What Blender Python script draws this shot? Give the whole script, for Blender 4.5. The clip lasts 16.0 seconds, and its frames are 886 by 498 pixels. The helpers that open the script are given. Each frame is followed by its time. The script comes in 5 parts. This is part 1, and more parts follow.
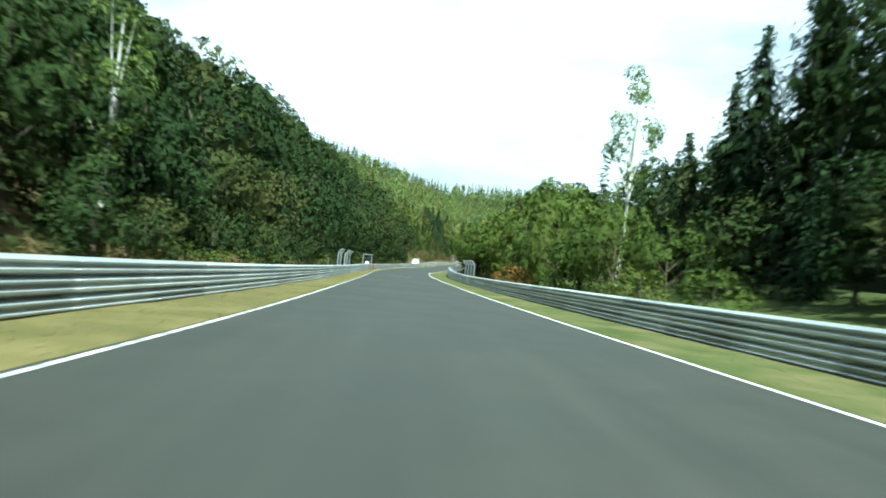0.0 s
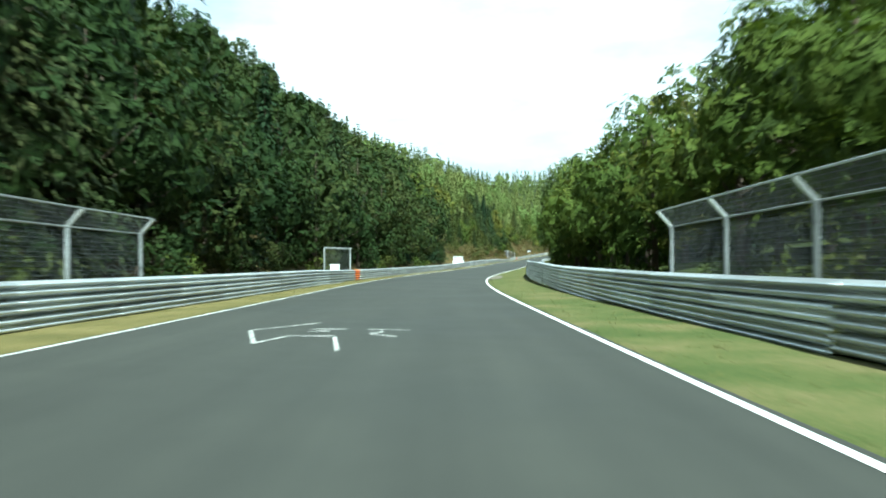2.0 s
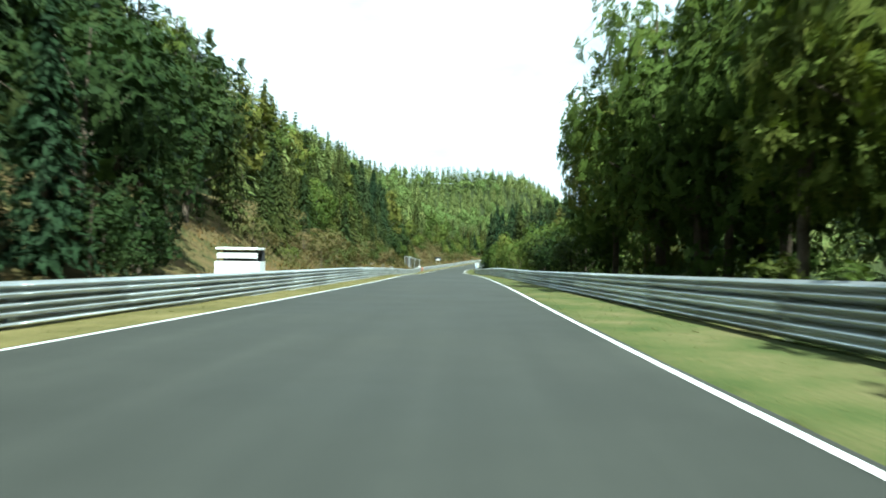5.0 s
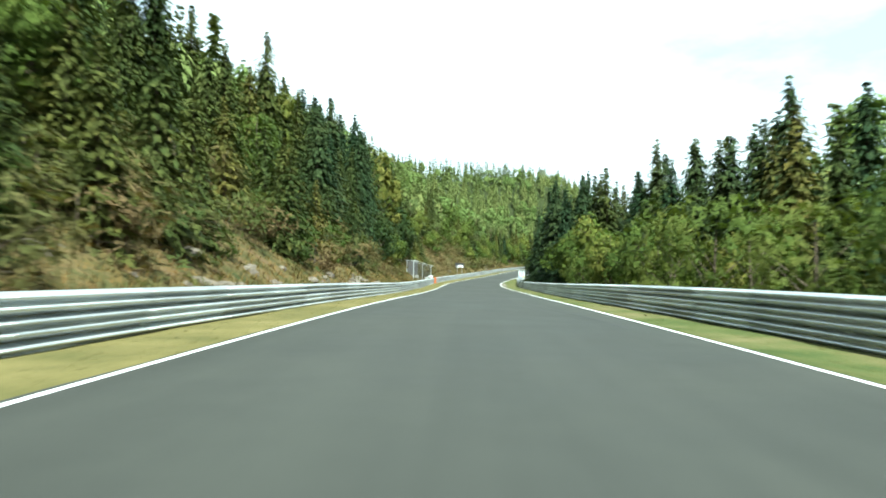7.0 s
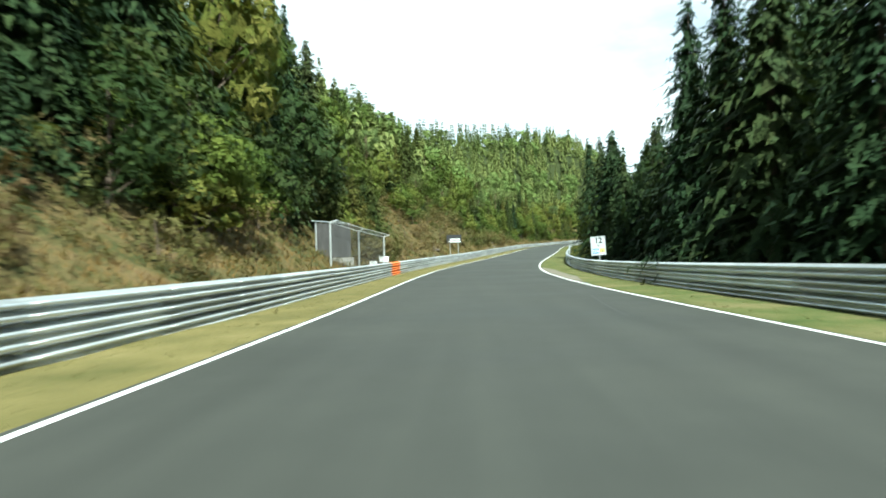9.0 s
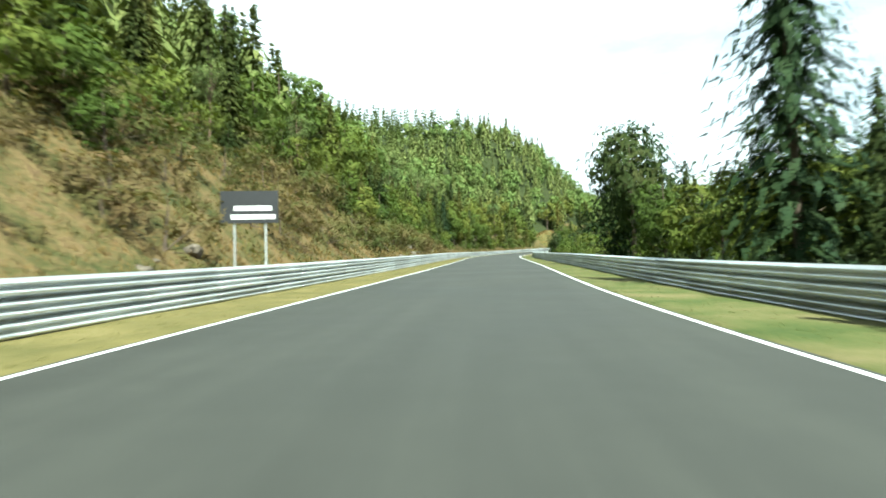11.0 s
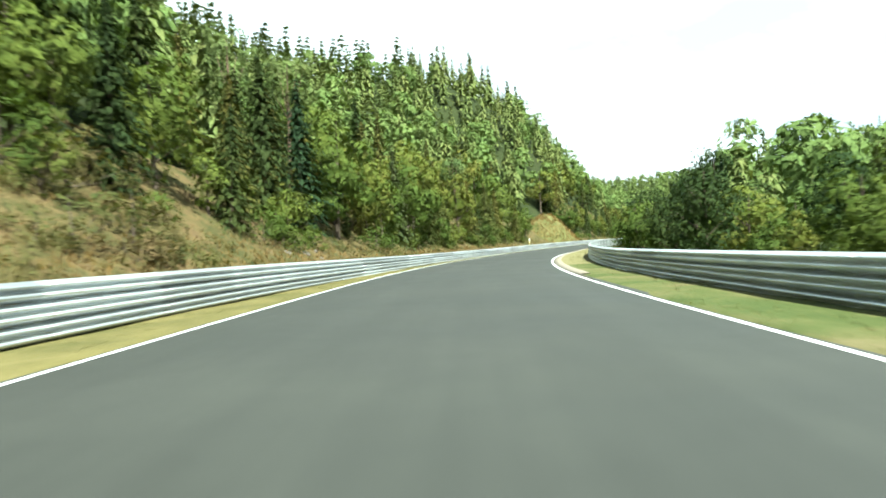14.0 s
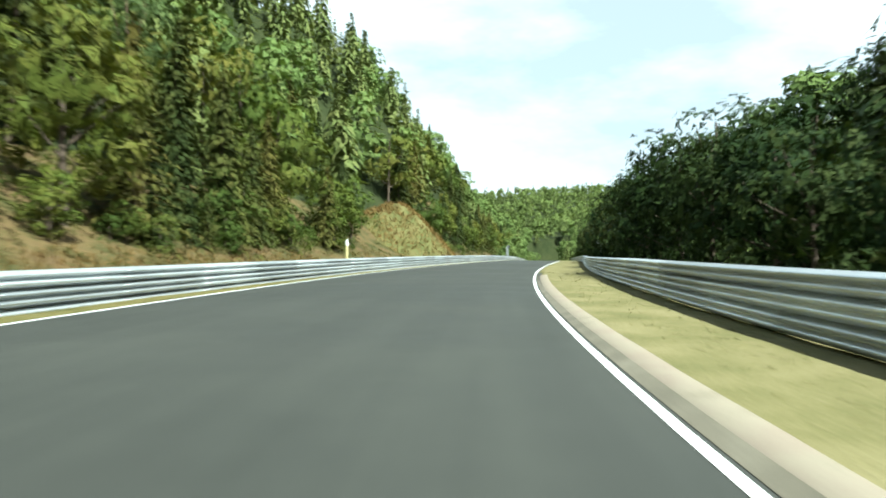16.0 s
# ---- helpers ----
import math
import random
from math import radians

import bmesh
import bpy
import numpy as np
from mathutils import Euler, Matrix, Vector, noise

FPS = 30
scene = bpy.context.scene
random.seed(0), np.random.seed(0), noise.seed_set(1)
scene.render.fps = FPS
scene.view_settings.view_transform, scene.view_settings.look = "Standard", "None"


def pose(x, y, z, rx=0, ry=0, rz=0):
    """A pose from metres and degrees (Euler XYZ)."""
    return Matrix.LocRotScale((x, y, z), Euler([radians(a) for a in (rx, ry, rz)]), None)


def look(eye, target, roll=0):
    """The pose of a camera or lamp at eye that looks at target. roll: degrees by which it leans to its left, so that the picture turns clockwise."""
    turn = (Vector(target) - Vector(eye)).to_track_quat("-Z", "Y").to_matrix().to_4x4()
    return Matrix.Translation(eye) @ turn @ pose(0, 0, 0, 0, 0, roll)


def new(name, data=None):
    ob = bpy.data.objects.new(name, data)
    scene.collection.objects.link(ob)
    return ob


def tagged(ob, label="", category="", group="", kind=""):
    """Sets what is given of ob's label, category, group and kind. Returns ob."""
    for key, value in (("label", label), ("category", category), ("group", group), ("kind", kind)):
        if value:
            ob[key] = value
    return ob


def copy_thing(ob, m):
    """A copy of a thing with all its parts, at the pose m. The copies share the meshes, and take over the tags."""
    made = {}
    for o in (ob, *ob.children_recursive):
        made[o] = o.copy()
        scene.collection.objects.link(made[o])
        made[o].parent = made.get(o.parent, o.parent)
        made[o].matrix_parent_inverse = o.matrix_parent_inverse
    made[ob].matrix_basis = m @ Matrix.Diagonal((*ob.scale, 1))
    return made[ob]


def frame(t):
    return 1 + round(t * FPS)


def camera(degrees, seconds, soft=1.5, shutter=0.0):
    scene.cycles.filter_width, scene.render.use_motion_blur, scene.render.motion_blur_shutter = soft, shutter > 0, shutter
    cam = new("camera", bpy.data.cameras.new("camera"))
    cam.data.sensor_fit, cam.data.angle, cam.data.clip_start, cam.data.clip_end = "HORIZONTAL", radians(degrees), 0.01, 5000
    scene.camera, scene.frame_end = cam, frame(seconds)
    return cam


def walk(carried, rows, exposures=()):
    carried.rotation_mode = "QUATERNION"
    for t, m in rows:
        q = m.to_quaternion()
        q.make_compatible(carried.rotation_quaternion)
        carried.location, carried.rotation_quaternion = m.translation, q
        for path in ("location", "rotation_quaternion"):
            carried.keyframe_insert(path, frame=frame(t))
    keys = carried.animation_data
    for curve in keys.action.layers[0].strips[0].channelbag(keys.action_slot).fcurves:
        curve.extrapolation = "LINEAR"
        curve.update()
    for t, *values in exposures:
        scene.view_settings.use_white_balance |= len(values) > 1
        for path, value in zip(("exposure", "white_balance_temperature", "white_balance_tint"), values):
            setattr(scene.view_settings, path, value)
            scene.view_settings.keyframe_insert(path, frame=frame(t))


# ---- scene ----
# The path: seconds, place, turn (degrees).
PATH = [
    (0.00, -0.991, -12.168, 1.668, 89.742, -5.164, -3.272),
    (0.50, -0.311, 5.972, 0.910, 88.876, -2.966, -1.698),
    (1.00, 0.249, 24.083, 0.239, 87.346, -1.497, -0.845),
    (1.50, 0.778, 41.878, -0.365, 89.186, -1.444, -0.417),
    (2.00, 1.275, 59.044, -0.907, 89.822, 0.321, 0.358),
    (2.50, 1.504, 75.916, -1.395, 88.786, 1.671, -1.835),
    (3.00, 2.001, 92.360, -1.825, 90.712, 0.223, -1.291),
    (3.50, 2.828, 108.371, -2.201, 89.870, -0.238, -3.417),
    (4.00, 3.643, 124.126, -2.530, 90.188, -0.903, -5.658),
    (4.50, 5.266, 139.760, -2.815, 90.507, -0.814, -7.567),
    (5.00, 7.388, 155.398, -3.049, 90.827, -0.725, -8.210),
    (5.50, 9.694, 171.046, -3.226, 91.146, -0.636, -7.930),
    (6.00, 12.029, 186.699, -3.352, 91.465, -0.547, -7.286),
    (6.50, 14.274, 202.371, -3.470, 91.784, -0.458, -6.164),
    (7.00, 15.895, 218.332, -3.589, 91.535, -1.028, -6.522),
    (7.50, 17.850, 234.351, -3.746, 90.812, -1.245, -7.276),
    (8.00, 19.939, 250.447, -3.983, 91.603, -1.645, -7.065),
    (8.50, 22.568, 266.243, -4.276, 91.275, 0.449, -6.375),
    (9.00, 25.245, 281.893, -4.540, 90.237, 1.359, -6.593),
    (9.50, 28.205, 297.358, -4.763, 90.842, 3.221, -7.790),
    (10.00, 31.560, 313.663, -4.919, 91.006, 2.109, -9.568),
    (10.50, 34.288, 330.067, -4.955, 91.076, 1.543, -10.567),
    (11.00, 37.859, 346.298, -4.877, 91.145, 0.978, -12.742),
    (11.50, 42.285, 362.328, -4.711, 91.215, 0.412, -14.077),
    (12.00, 47.203, 378.232, -4.462, 91.284, -0.154, -13.870),
    (12.50, 52.226, 394.111, -4.176, 91.354, -0.720, -12.618),
    (13.00, 57.035, 410.196, -3.877, 90.372, 0.389, -13.455),
    (13.50, 62.004, 426.058, -3.572, 91.830, 0.870, -14.159),
    (14.00, 67.123, 441.621, -3.276, 91.130, 2.647, -15.557),
    (14.50, 72.595, 457.140, -2.979, 91.766, 1.689, -17.176),
    (15.00, 78.941, 472.731, -2.645, 91.922, 1.612, -21.191),
    (15.50, 86.288, 488.038, -2.270, 92.676, 0.644, -23.114),
    (16.00, 94.407, 503.208, -1.844, 91.810, -0.820, -27.807),
]

cam = camera(63.75, 16.0, soft=1.8, shutter=0.22)
walk(cam, [(t, pose(*row)) for t, *row in PATH], [(0.0, 1.5, 5350, -15), (4.0, 1.45, 5400, -15), (7.0, 1.7, 5650, -11), (9.5, 1.5, 5750, -10), (12.3, 2.0, 5900, -10), (14.5, 1.75, 5850, -9), (16.0, 1.45, 5750, -8)])

# ---------------------------------------------------------------- light
SUN_EL, SUN_AZ = 52.0, 170.0          # degrees; azimuth clockwise from +y


def make_world():
    world = bpy.data.worlds.new("sky")
    scene.world = world
    world.use_nodes = True
    nt = world.node_tree
    nt.nodes.clear()
    out = nt.nodes.new("ShaderNodeOutputWorld")
    bg = nt.nodes.new("ShaderNodeBackground")
    sky = nt.nodes.new("ShaderNodeTexSky")
    sky.sky_type = "NISHITA"
    sky.sun_disc = False
    sky.sun_elevation = radians(SUN_EL)
    sky.sun_rotation = radians(SUN_AZ)
    sky.dust_density = 2.0
    # thin summer cloud all over the sky
    co = nt.nodes.new("ShaderNodeTexCoord")
    mp = nt.nodes.new("ShaderNodeMapping")
    mp.inputs["Scale"].default_value = (1.0, 1.0, 2.6)
    ns = nt.nodes.new("ShaderNodeTexNoise")
    ns.inputs["Scale"].default_value = 2.1
    ns.inputs["Detail"].default_value = 7.0
    ns.inputs["Roughness"].default_value = 0.55
    rp = nt.nodes.new("ShaderNodeValToRGB")
    rp.color_ramp.elements[0].position, rp.color_ramp.elements[1].position = 0.36, 0.52
    rp.color_ramp.elements[0].color = (0.52, 0.52, 0.52, 1)
    rp.color_ramp.elements[1].color = (1, 1, 1, 1)
    mix = nt.nodes.new("ShaderNodeMixRGB")
    mix.inputs[2].default_value = (10.4, 10.8, 11.0, 1)
    nt.links.new(co.outputs["Generated"], mp.inputs["Vector"])
    nt.links.new(mp.outputs[0], ns.inputs["Vector"])
    nt.links.new(ns.outputs["Fac"], rp.inputs[0])
    # thinner overhead, where one looks through less of it
    sep = nt.nodes.new("ShaderNodeSeparateXYZ")
    nt.links.new(co.outputs["Generated"], sep.inputs[0])
    thin = nt.nodes.new("ShaderNodeMapRange")
    thin.inputs["From Min"].default_value, thin.inputs["From Max"].default_value = 0.35, 0.8
    thin.inputs["To Min"].default_value, thin.inputs["To Max"].default_value = 1.0, 0.12
    nt.links.new(sep.outputs["Z"], thin.inputs[0])
    cover = nt.nodes.new("ShaderNodeMath")
    cover.operation = "MULTIPLY"
    nt.links.new(rp.outputs[0], cover.inputs[0])
    nt.links.new(thin.outputs[0], cover.inputs[1])
    nt.links.new(cover.outputs[0], mix.inputs[0])
    nt.links.new(sky.outputs[0], mix.inputs[1])
    nt.links.new(mix.outputs[0], bg.inputs[0])
    bg.inputs[1].default_value = 0.05
    nt.links.new(bg.outputs[0], out.inputs[0])


make_world()
sun_data = bpy.data.lights.new("sun", "SUN")
sun_data.energy = 5.0
sun_data.angle = radians(0.6)
sun_data.color = (1.0, 0.95, 0.86)
sun = new("sun", sun_data)
sun_dir = Vector((math.sin(radians(SUN_AZ)) * math.cos(radians(SUN_EL)), math.cos(radians(SUN_AZ)) * math.cos(radians(SUN_EL)), math.sin(radians(SUN_EL))))
sun.matrix_world = look((200, 200, 300), Vector((200, 200, 300)) - sun_dir)


# ---------------------------------------------------------------- materials
def shader(name):
    m = bpy.data.materials.new(name)
    m.use_nodes = True
    nt = m.node_tree
    return m, nt, nt.nodes["Principled BSDF"]


def noise_node(nt, scale, detail=4.0, rough=0.55, vec=None):
    n = nt.nodes.new("ShaderNodeTexNoise")
    n.inputs["Scale"].default_value = scale
    n.inputs["Detail"].default_value = detail
    n.inputs["Roughness"].default_value = rough
    if vec is None:
        vec = nt.nodes.new("ShaderNodeNewGeometry").outputs["Position"]
    nt.links.new(vec, n.inputs["Vector"])
    return n.outputs["Fac"]


def ramp(nt, fac, stops):
    r = nt.nodes.new("ShaderNodeValToRGB")
    e = r.color_ramp.elements
    e[0].position, e[0].color = stops[0][0], (*stops[0][1], 1)
    e[1].position, e[1].color = stops[-1][0], (*stops[-1][1], 1)
    for p, c in stops[1:-1]:
        x = e.new(p)
        x.color = (*c, 1)
    nt.links.new(fac, r.inputs[0])
    return r.outputs[0]


def mixed(nt, kind, fac, a, b):
    m = nt.nodes.new("ShaderNodeMixRGB")
    m.blend_type = kind
    for i, v in enumerate((fac, a, b)):
        if isinstance(v, (int, float)):
            m.inputs[i].default_value = v
        elif isinstance(v, tuple):
            m.inputs[i].default_value = (*v, 1)
        else:
            nt.links.new(v, m.inputs[i])
    return m.outputs[0]


def arith(nt, op, a, b):
    m = nt.nodes.new("ShaderNodeMath")
    m.operation = op
    for i, v in enumerate((a, b)):
        if isinstance(v, (int, float)):
            m.inputs[i].default_value = v
        else:
            nt.links.new(v, m.inputs[i])
    return m.outputs[0]


def bump(nt, bsdf, height, strength, dist=0.02):
    b = nt.nodes.new("ShaderNodeBump")
    b.inputs["Strength"].default_value = strength
    b.inputs["Distance"].default_value = dist
    nt.links.new(height, b.inputs["Height"])
    nt.links.new(b.outputs[0], bsdf.inputs["Normal"])


def surface(name, stops, scale, rough=0.8, metal=0.0, fine=60.0, bump_size=0.01, bump_strength=0.3, spec=0.4):
    """Two scales of noise over a colour ramp, with fine relief."""
    m, nt, b = shader(name)
    big = noise_node(nt, scale, 5)
    small = noise_node(nt, fine, 3)
    fac = arith(nt, "ADD", arith(nt, "MULTIPLY", big, 0.65), arith(nt, "MULTIPLY", small, 0.35))
    nt.links.new(ramp(nt, fac, stops), b.inputs["Base Color"])
    b.inputs["Roughness"].default_value = rough
    b.inputs["Metallic"].default_value = metal
    b.inputs["Specular IOR Level"].default_value = spec
    bump(nt, b, small, bump_strength, bump_size)
    return m


def asphalt_material():
    m, nt, b = shader("asphalt")
    big = noise_node(nt, 0.22, 5)
    mid = noise_node(nt, 1.7, 5, 0.65)
    fine = noise_node(nt, 70.0, 2)
    fac = arith(nt, "ADD", arith(nt, "MULTIPLY", big, 0.45), arith(nt, "ADD", arith(nt, "MULTIPLY", mid, 0.3), arith(nt, "MULTIPLY", fine, 0.25)))
    uv = nt.nodes.new("ShaderNodeUVMap")
    mp = nt.nodes.new("ShaderNodeMapping")
    mp.inputs["Scale"].default_value = (1.5, 0.05, 1.0)
    nt.links.new(uv.outputs[0], mp.inputs["Vector"])
    streak = noise_node(nt, 1.0, 6, 0.6, mp.outputs[0])
    fac = arith(nt, "ADD", arith(nt, "MULTIPLY", fac, 0.6), arith(nt, "MULTIPLY", streak, 0.4))
    col = ramp(nt, fac, [(0.3, (0.020, 0.021, 0.016)), (0.5, (0.029, 0.030, 0.024)), (0.7, (0.042, 0.043, 0.034))])
    nt.links.new(col, b.inputs["Base Color"])
    nt.links.new(ramp(nt, big, [(0.35, (0.72,) * 3), (0.65, (0.88,) * 3)]), b.inputs["Roughness"])
    b.inputs["Specular IOR Level"].default_value = 0.45
    bump(nt, b, fine, 0.35, 0.006)
    return m


def leaf_material(name, tones, through_light=0.3, cell=0.0, cover=0.52, patches=0.16):
    """Foliage. cell: leaves per metre into which each spray is broken up, with open gaps between them."""
    m, nt, b = shader(name)
    geo = nt.nodes.new("ShaderNodeNewGeometry")
    obj = nt.nodes.new("ShaderNodeObjectInfo")
    patch = noise_node(nt, patches, 4, 0.6, geo.outputs["Position"])
    hue = arith(nt, "ADD", arith(nt, "MULTIPLY", obj.outputs["Random"], 0.45),
                arith(nt, "ADD", arith(nt, "MULTIPLY", patch, 0.55), arith(nt, "MULTIPLY", geo.outputs["Random Per Island"], 0.16)))
    hue = arith(nt, "SUBTRACT", hue, 0.08)
    n = len(tones) - 1
    col = ramp(nt, hue, [(0.18 + 0.64 * i / n, c) for i, c in enumerate(tones)])
    val = nt.nodes.new("ShaderNodeMapRange")
    nt.links.new(geo.outputs["Random Per Island"], val.inputs[0])
    val.inputs["To Min"].default_value, val.inputs["To Max"].default_value = 0.8, 1.2
    col = mixed(nt, "MULTIPLY", 1.0, col, val.outputs[0])
    nt.links.new(col, b.inputs["Base Color"])
    b.inputs["Roughness"].default_value = 0.65
    b.inputs["Specular IOR Level"].default_value = 0.05
    tr = nt.nodes.new("ShaderNodeBsdfTranslucent")
    nt.links.new(mixed(nt, "MULTIPLY", 1.0, col, (1.15, 1.2, 0.55)), tr.inputs["Color"])
    ms = nt.nodes.new("ShaderNodeMixShader")
    ms.inputs[0].default_value = through_light
    nt.links.new(b.outputs[0], ms.inputs[1])
    nt.links.new(tr.outputs[0], ms.inputs[2])
    last = ms.outputs[0]
    if cell:
        vor = nt.nodes.new("ShaderNodeTexVoronoi")
        vor.inputs["Scale"].default_value = cell
        nt.links.new(geo.outputs["Position"], vor.inputs["Vector"])
        solid = arith(nt, "LESS_THAN", vor.outputs["Distance"], cover)
        gap = nt.nodes.new("ShaderNodeBsdfTransparent")
        cut = nt.nodes.new("ShaderNodeMixShader")
        nt.links.new(solid, cut.inputs[0])
        nt.links.new(gap.outputs[0], cut.inputs[1])
        nt.links.new(last, cut.inputs[2])
        last = cut.outputs[0]
        tone = nt.nodes.new("ShaderNodeSeparateColor")
        nt.links.new(vor.outputs["Color"], tone.inputs[0])
        nt.links.new(tone.outputs[0], val.inputs[0])
    nt.links.new(last, nt.nodes["Material Output"].inputs[0])
    return m


def paint_material(name, colour, wear):
    m, nt, b = shader(name)
    n = noise_node(nt, 3.0, 6, 0.7)
    worn = tuple(c * wear for c in colour)
    nt.links.new(ramp(nt, n, [(0.36, worn), (0.56, colour)]), b.inputs["Base Color"])
    b.inputs["Roughness"].default_value = 0.6
    return m


M_ASPHALT = asphalt_material()
M_RUBBER = surface("rubbered_asphalt", [(0.3, (0.026, 0.027, 0.024)), (0.7, (0.040, 0.041, 0.036))], 1.5, 0.7, fine=50, bump_size=0.004)
M_LINE = paint_material("road_paint", (0.78, 0.78, 0.75), 0.75)
M_LINE_WORN = paint_material("worn_road_paint", (0.62, 0.62, 0.58), 0.2)
M_VERGE_L = surface("dry_verge", [(0.3, (0.066, 0.068, 0.022)), (0.45, (0.105, 0.092, 0.034)), (0.58, (0.140, 0.118, 0.045)), (0.72, (0.185, 0.155, 0.075))], 0.55, 0.95, fine=16, bump_size=0.05, bump_strength=0.7, spec=0.1)
M_VERGE_R = surface("green_verge", [(0.32, (0.042, 0.062, 0.018)), (0.45, (0.072, 0.086, 0.027)), (0.56, (0.112, 0.106, 0.042)), (0.68, (0.155, 0.128, 0.064))], 0.5, 0.95, fine=16, bump_size=0.05, bump_strength=0.7, spec=0.1)
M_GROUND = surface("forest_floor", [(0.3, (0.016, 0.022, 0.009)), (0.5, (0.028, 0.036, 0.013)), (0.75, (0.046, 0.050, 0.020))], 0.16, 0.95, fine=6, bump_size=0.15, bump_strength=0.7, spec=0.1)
M_STRAW = surface("straw_verge", [(0.3, (0.092, 0.094, 0.036)), (0.45, (0.145, 0.130, 0.056)), (0.58, (0.190, 0.165, 0.080)), (0.72, (0.25, 0.215, 0.118))], 0.6, 0.95, fine=16, bump_size=0.05, bump_strength=0.7, spec=0.1)
M_BANK = surface("heath_bank", [(0.32, (0.028, 0.040, 0.013)), (0.45, (0.068, 0.062, 0.023)), (0.56, (0.120, 0.086, 0.038)), (0.64, (0.100, 0.066, 0.033)), (0.76, (0.19, 0.135, 0.080))], 0.55, 0.95, fine=4, bump_size=0.2, bump_strength=1.0, spec=0.1)
# Bank grass, its green darkened in the colour for the trees' shade.
M_UNDER = surface("shade_toned_grass_bank", [(0.3, (0.03, 0.045, 0.014)), (0.6, (0.07, 0.085, 0.024))], 0.3, 0.95, fine=6, bump_size=0.12, bump_strength=0.8, spec=0.1)
M_SAND = surface("bare_soil", [(0.3, (0.060, 0.072, 0.024)), (0.5, (0.110, 0.104, 0.038)), (0.7, (0.165, 0.135, 0.06))], 0.6, 0.95, fine=12, bump_size=0.08, spec=0.1)
M_STEEL = surface("galvanised_steel", [(0.3, (0.48, 0.505, 0.515)), (0.5, (0.61, 0.635, 0.645)), (0.7, (0.73, 0.755, 0.765))], 0.8, 0.36, metal=0.68, fine=25, bump_size=0.002, bump_strength=0.15, spec=0.5)
def weathered(m, low, high):
    """Lighter and darker pieces of one material."""
    nt = m.node_tree
    b = nt.nodes["Principled BSDF"]
    old = b.inputs["Base Color"].links[0].from_socket
    info = nt.nodes.new("ShaderNodeObjectInfo")
    rng = nt.nodes.new("ShaderNodeMapRange")
    rng.inputs["To Min"].default_value, rng.inputs["To Max"].default_value = low, high
    nt.links.new(info.outputs["Random"], rng.inputs[0])
    nt.links.new(mixed(nt, "MULTIPLY", 1.0, old, rng.outputs[0]), b.inputs["Base Color"])


weathered(M_STEEL, 0.72, 1.18)
M_ORANGE = surface("orange_paint", [(0.3, (0.75, 0.17, 0.02)), (0.7, (0.88, 0.24, 0.035))], 1.5, 0.5, fine=30, bump_size=0.002)
M_DUSTY = surface("dusty_concrete", [(0.3, (0.080, 0.070, 0.050)), (0.5, (0.128, 0.112, 0.080)), (0.7, (0.19, 0.168, 0.125))], 1.2, 0.9, fine=30, bump_size=0.01)
M_KERB = surface("worn_kerb_concrete", [(0.3, (0.15, 0.125, 0.085)), (0.45, (0.24, 0.205, 0.15)), (0.6, (0.21, 0.165, 0.125)), (0.72, (0.31, 0.28, 0.22))], 1.4, 0.9, fine=30, bump_size=0.01)
M_CONCRETE = surface("concrete", [(0.3, (0.26, 0.25, 0.22)), (0.5, (0.36, 0.34, 0.30)), (0.7, (0.46, 0.44, 0.40))], 1.2, 0.9, fine=40, bump_size=0.01)
M_WHITE = surface("white_board", [(0.3, (0.74, 0.75, 0.74)), (0.7, (0.84, 0.84, 0.82))], 1.0, 0.5, fine=20, bump_size=0.001)
# White sign face, greyed in its colour for the shade on it.
M_SIGN = surface("shade_greyed_sign_face", [(0.3, (0.36, 0.38, 0.39)), (0.7, (0.46, 0.48, 0.49))], 2.0, 0.6, fine=12, bump_size=0.001)
M_DARK = surface("dark_board", [(0.3, (0.015, 0.016, 0.018)), (0.7, (0.03, 0.03, 0.032))], 1.0, 0.5, fine=20, bump_size=0.001)
M_BLUE = surface("blue_panel", [(0.3, (0.04, 0.16, 0.52)), (0.7, (0.06, 0.2, 0.6))], 1.0, 0.45, fine=20, bump_size=0.001)
M_YELLOW = surface("yellow_panel", [(0.3, (0.44, 0.40, 0.12)), (0.7, (0.52, 0.46, 0.15))], 1.0, 0.45, fine=20, bump_size=0.001)
M_CREAM = surface("faded_yellow_paint", [(0.3, (0.50, 0.42, 0.18)), (0.7, (0.62, 0.55, 0.30))], 1.0, 0.6, fine=20, bump_size=0.001)
M_ROCK = surface("pale_stone", [(0.3, (0.065, 0.052, 0.038)), (0.5, (0.115, 0.095, 0.072)), (0.7, (0.19, 0.165, 0.13))], 1.6, 0.9, fine=14, bump_size=0.03, bump_strength=0.7)
M_ROOF = surface("weathered_wood", [(0.3, (0.050, 0.047, 0.045)), (0.7, (0.105, 0.098, 0.092))], 1.5, 0.85, fine=15, bump_size=0.01)
M_BARK = surface("bark", [(0.3, (0.05, 0.038, 0.028)), (0.7, (0.13, 0.10, 0.075))], 2.0, 0.95, fine=14, bump_size=0.03, bump_strength=0.8, spec=0.1)
M_PINE_BARK = surface("pine_bark", [(0.3, (0.08, 0.055, 0.04)), (0.7, (0.19, 0.13, 0.09))], 1.4, 0.95, fine=10, bump_size=0.03, bump_strength=0.8, spec=0.1)
M_BIRCH_BARK = surface("birch_bark", [(0.35, (0.10, 0.09, 0.08)), (0.45, (0.50, 0.48, 0.44)), (0.7, (0.62, 0.60, 0.55))], 3.0, 0.8, fine=9, bump_size=0.01)
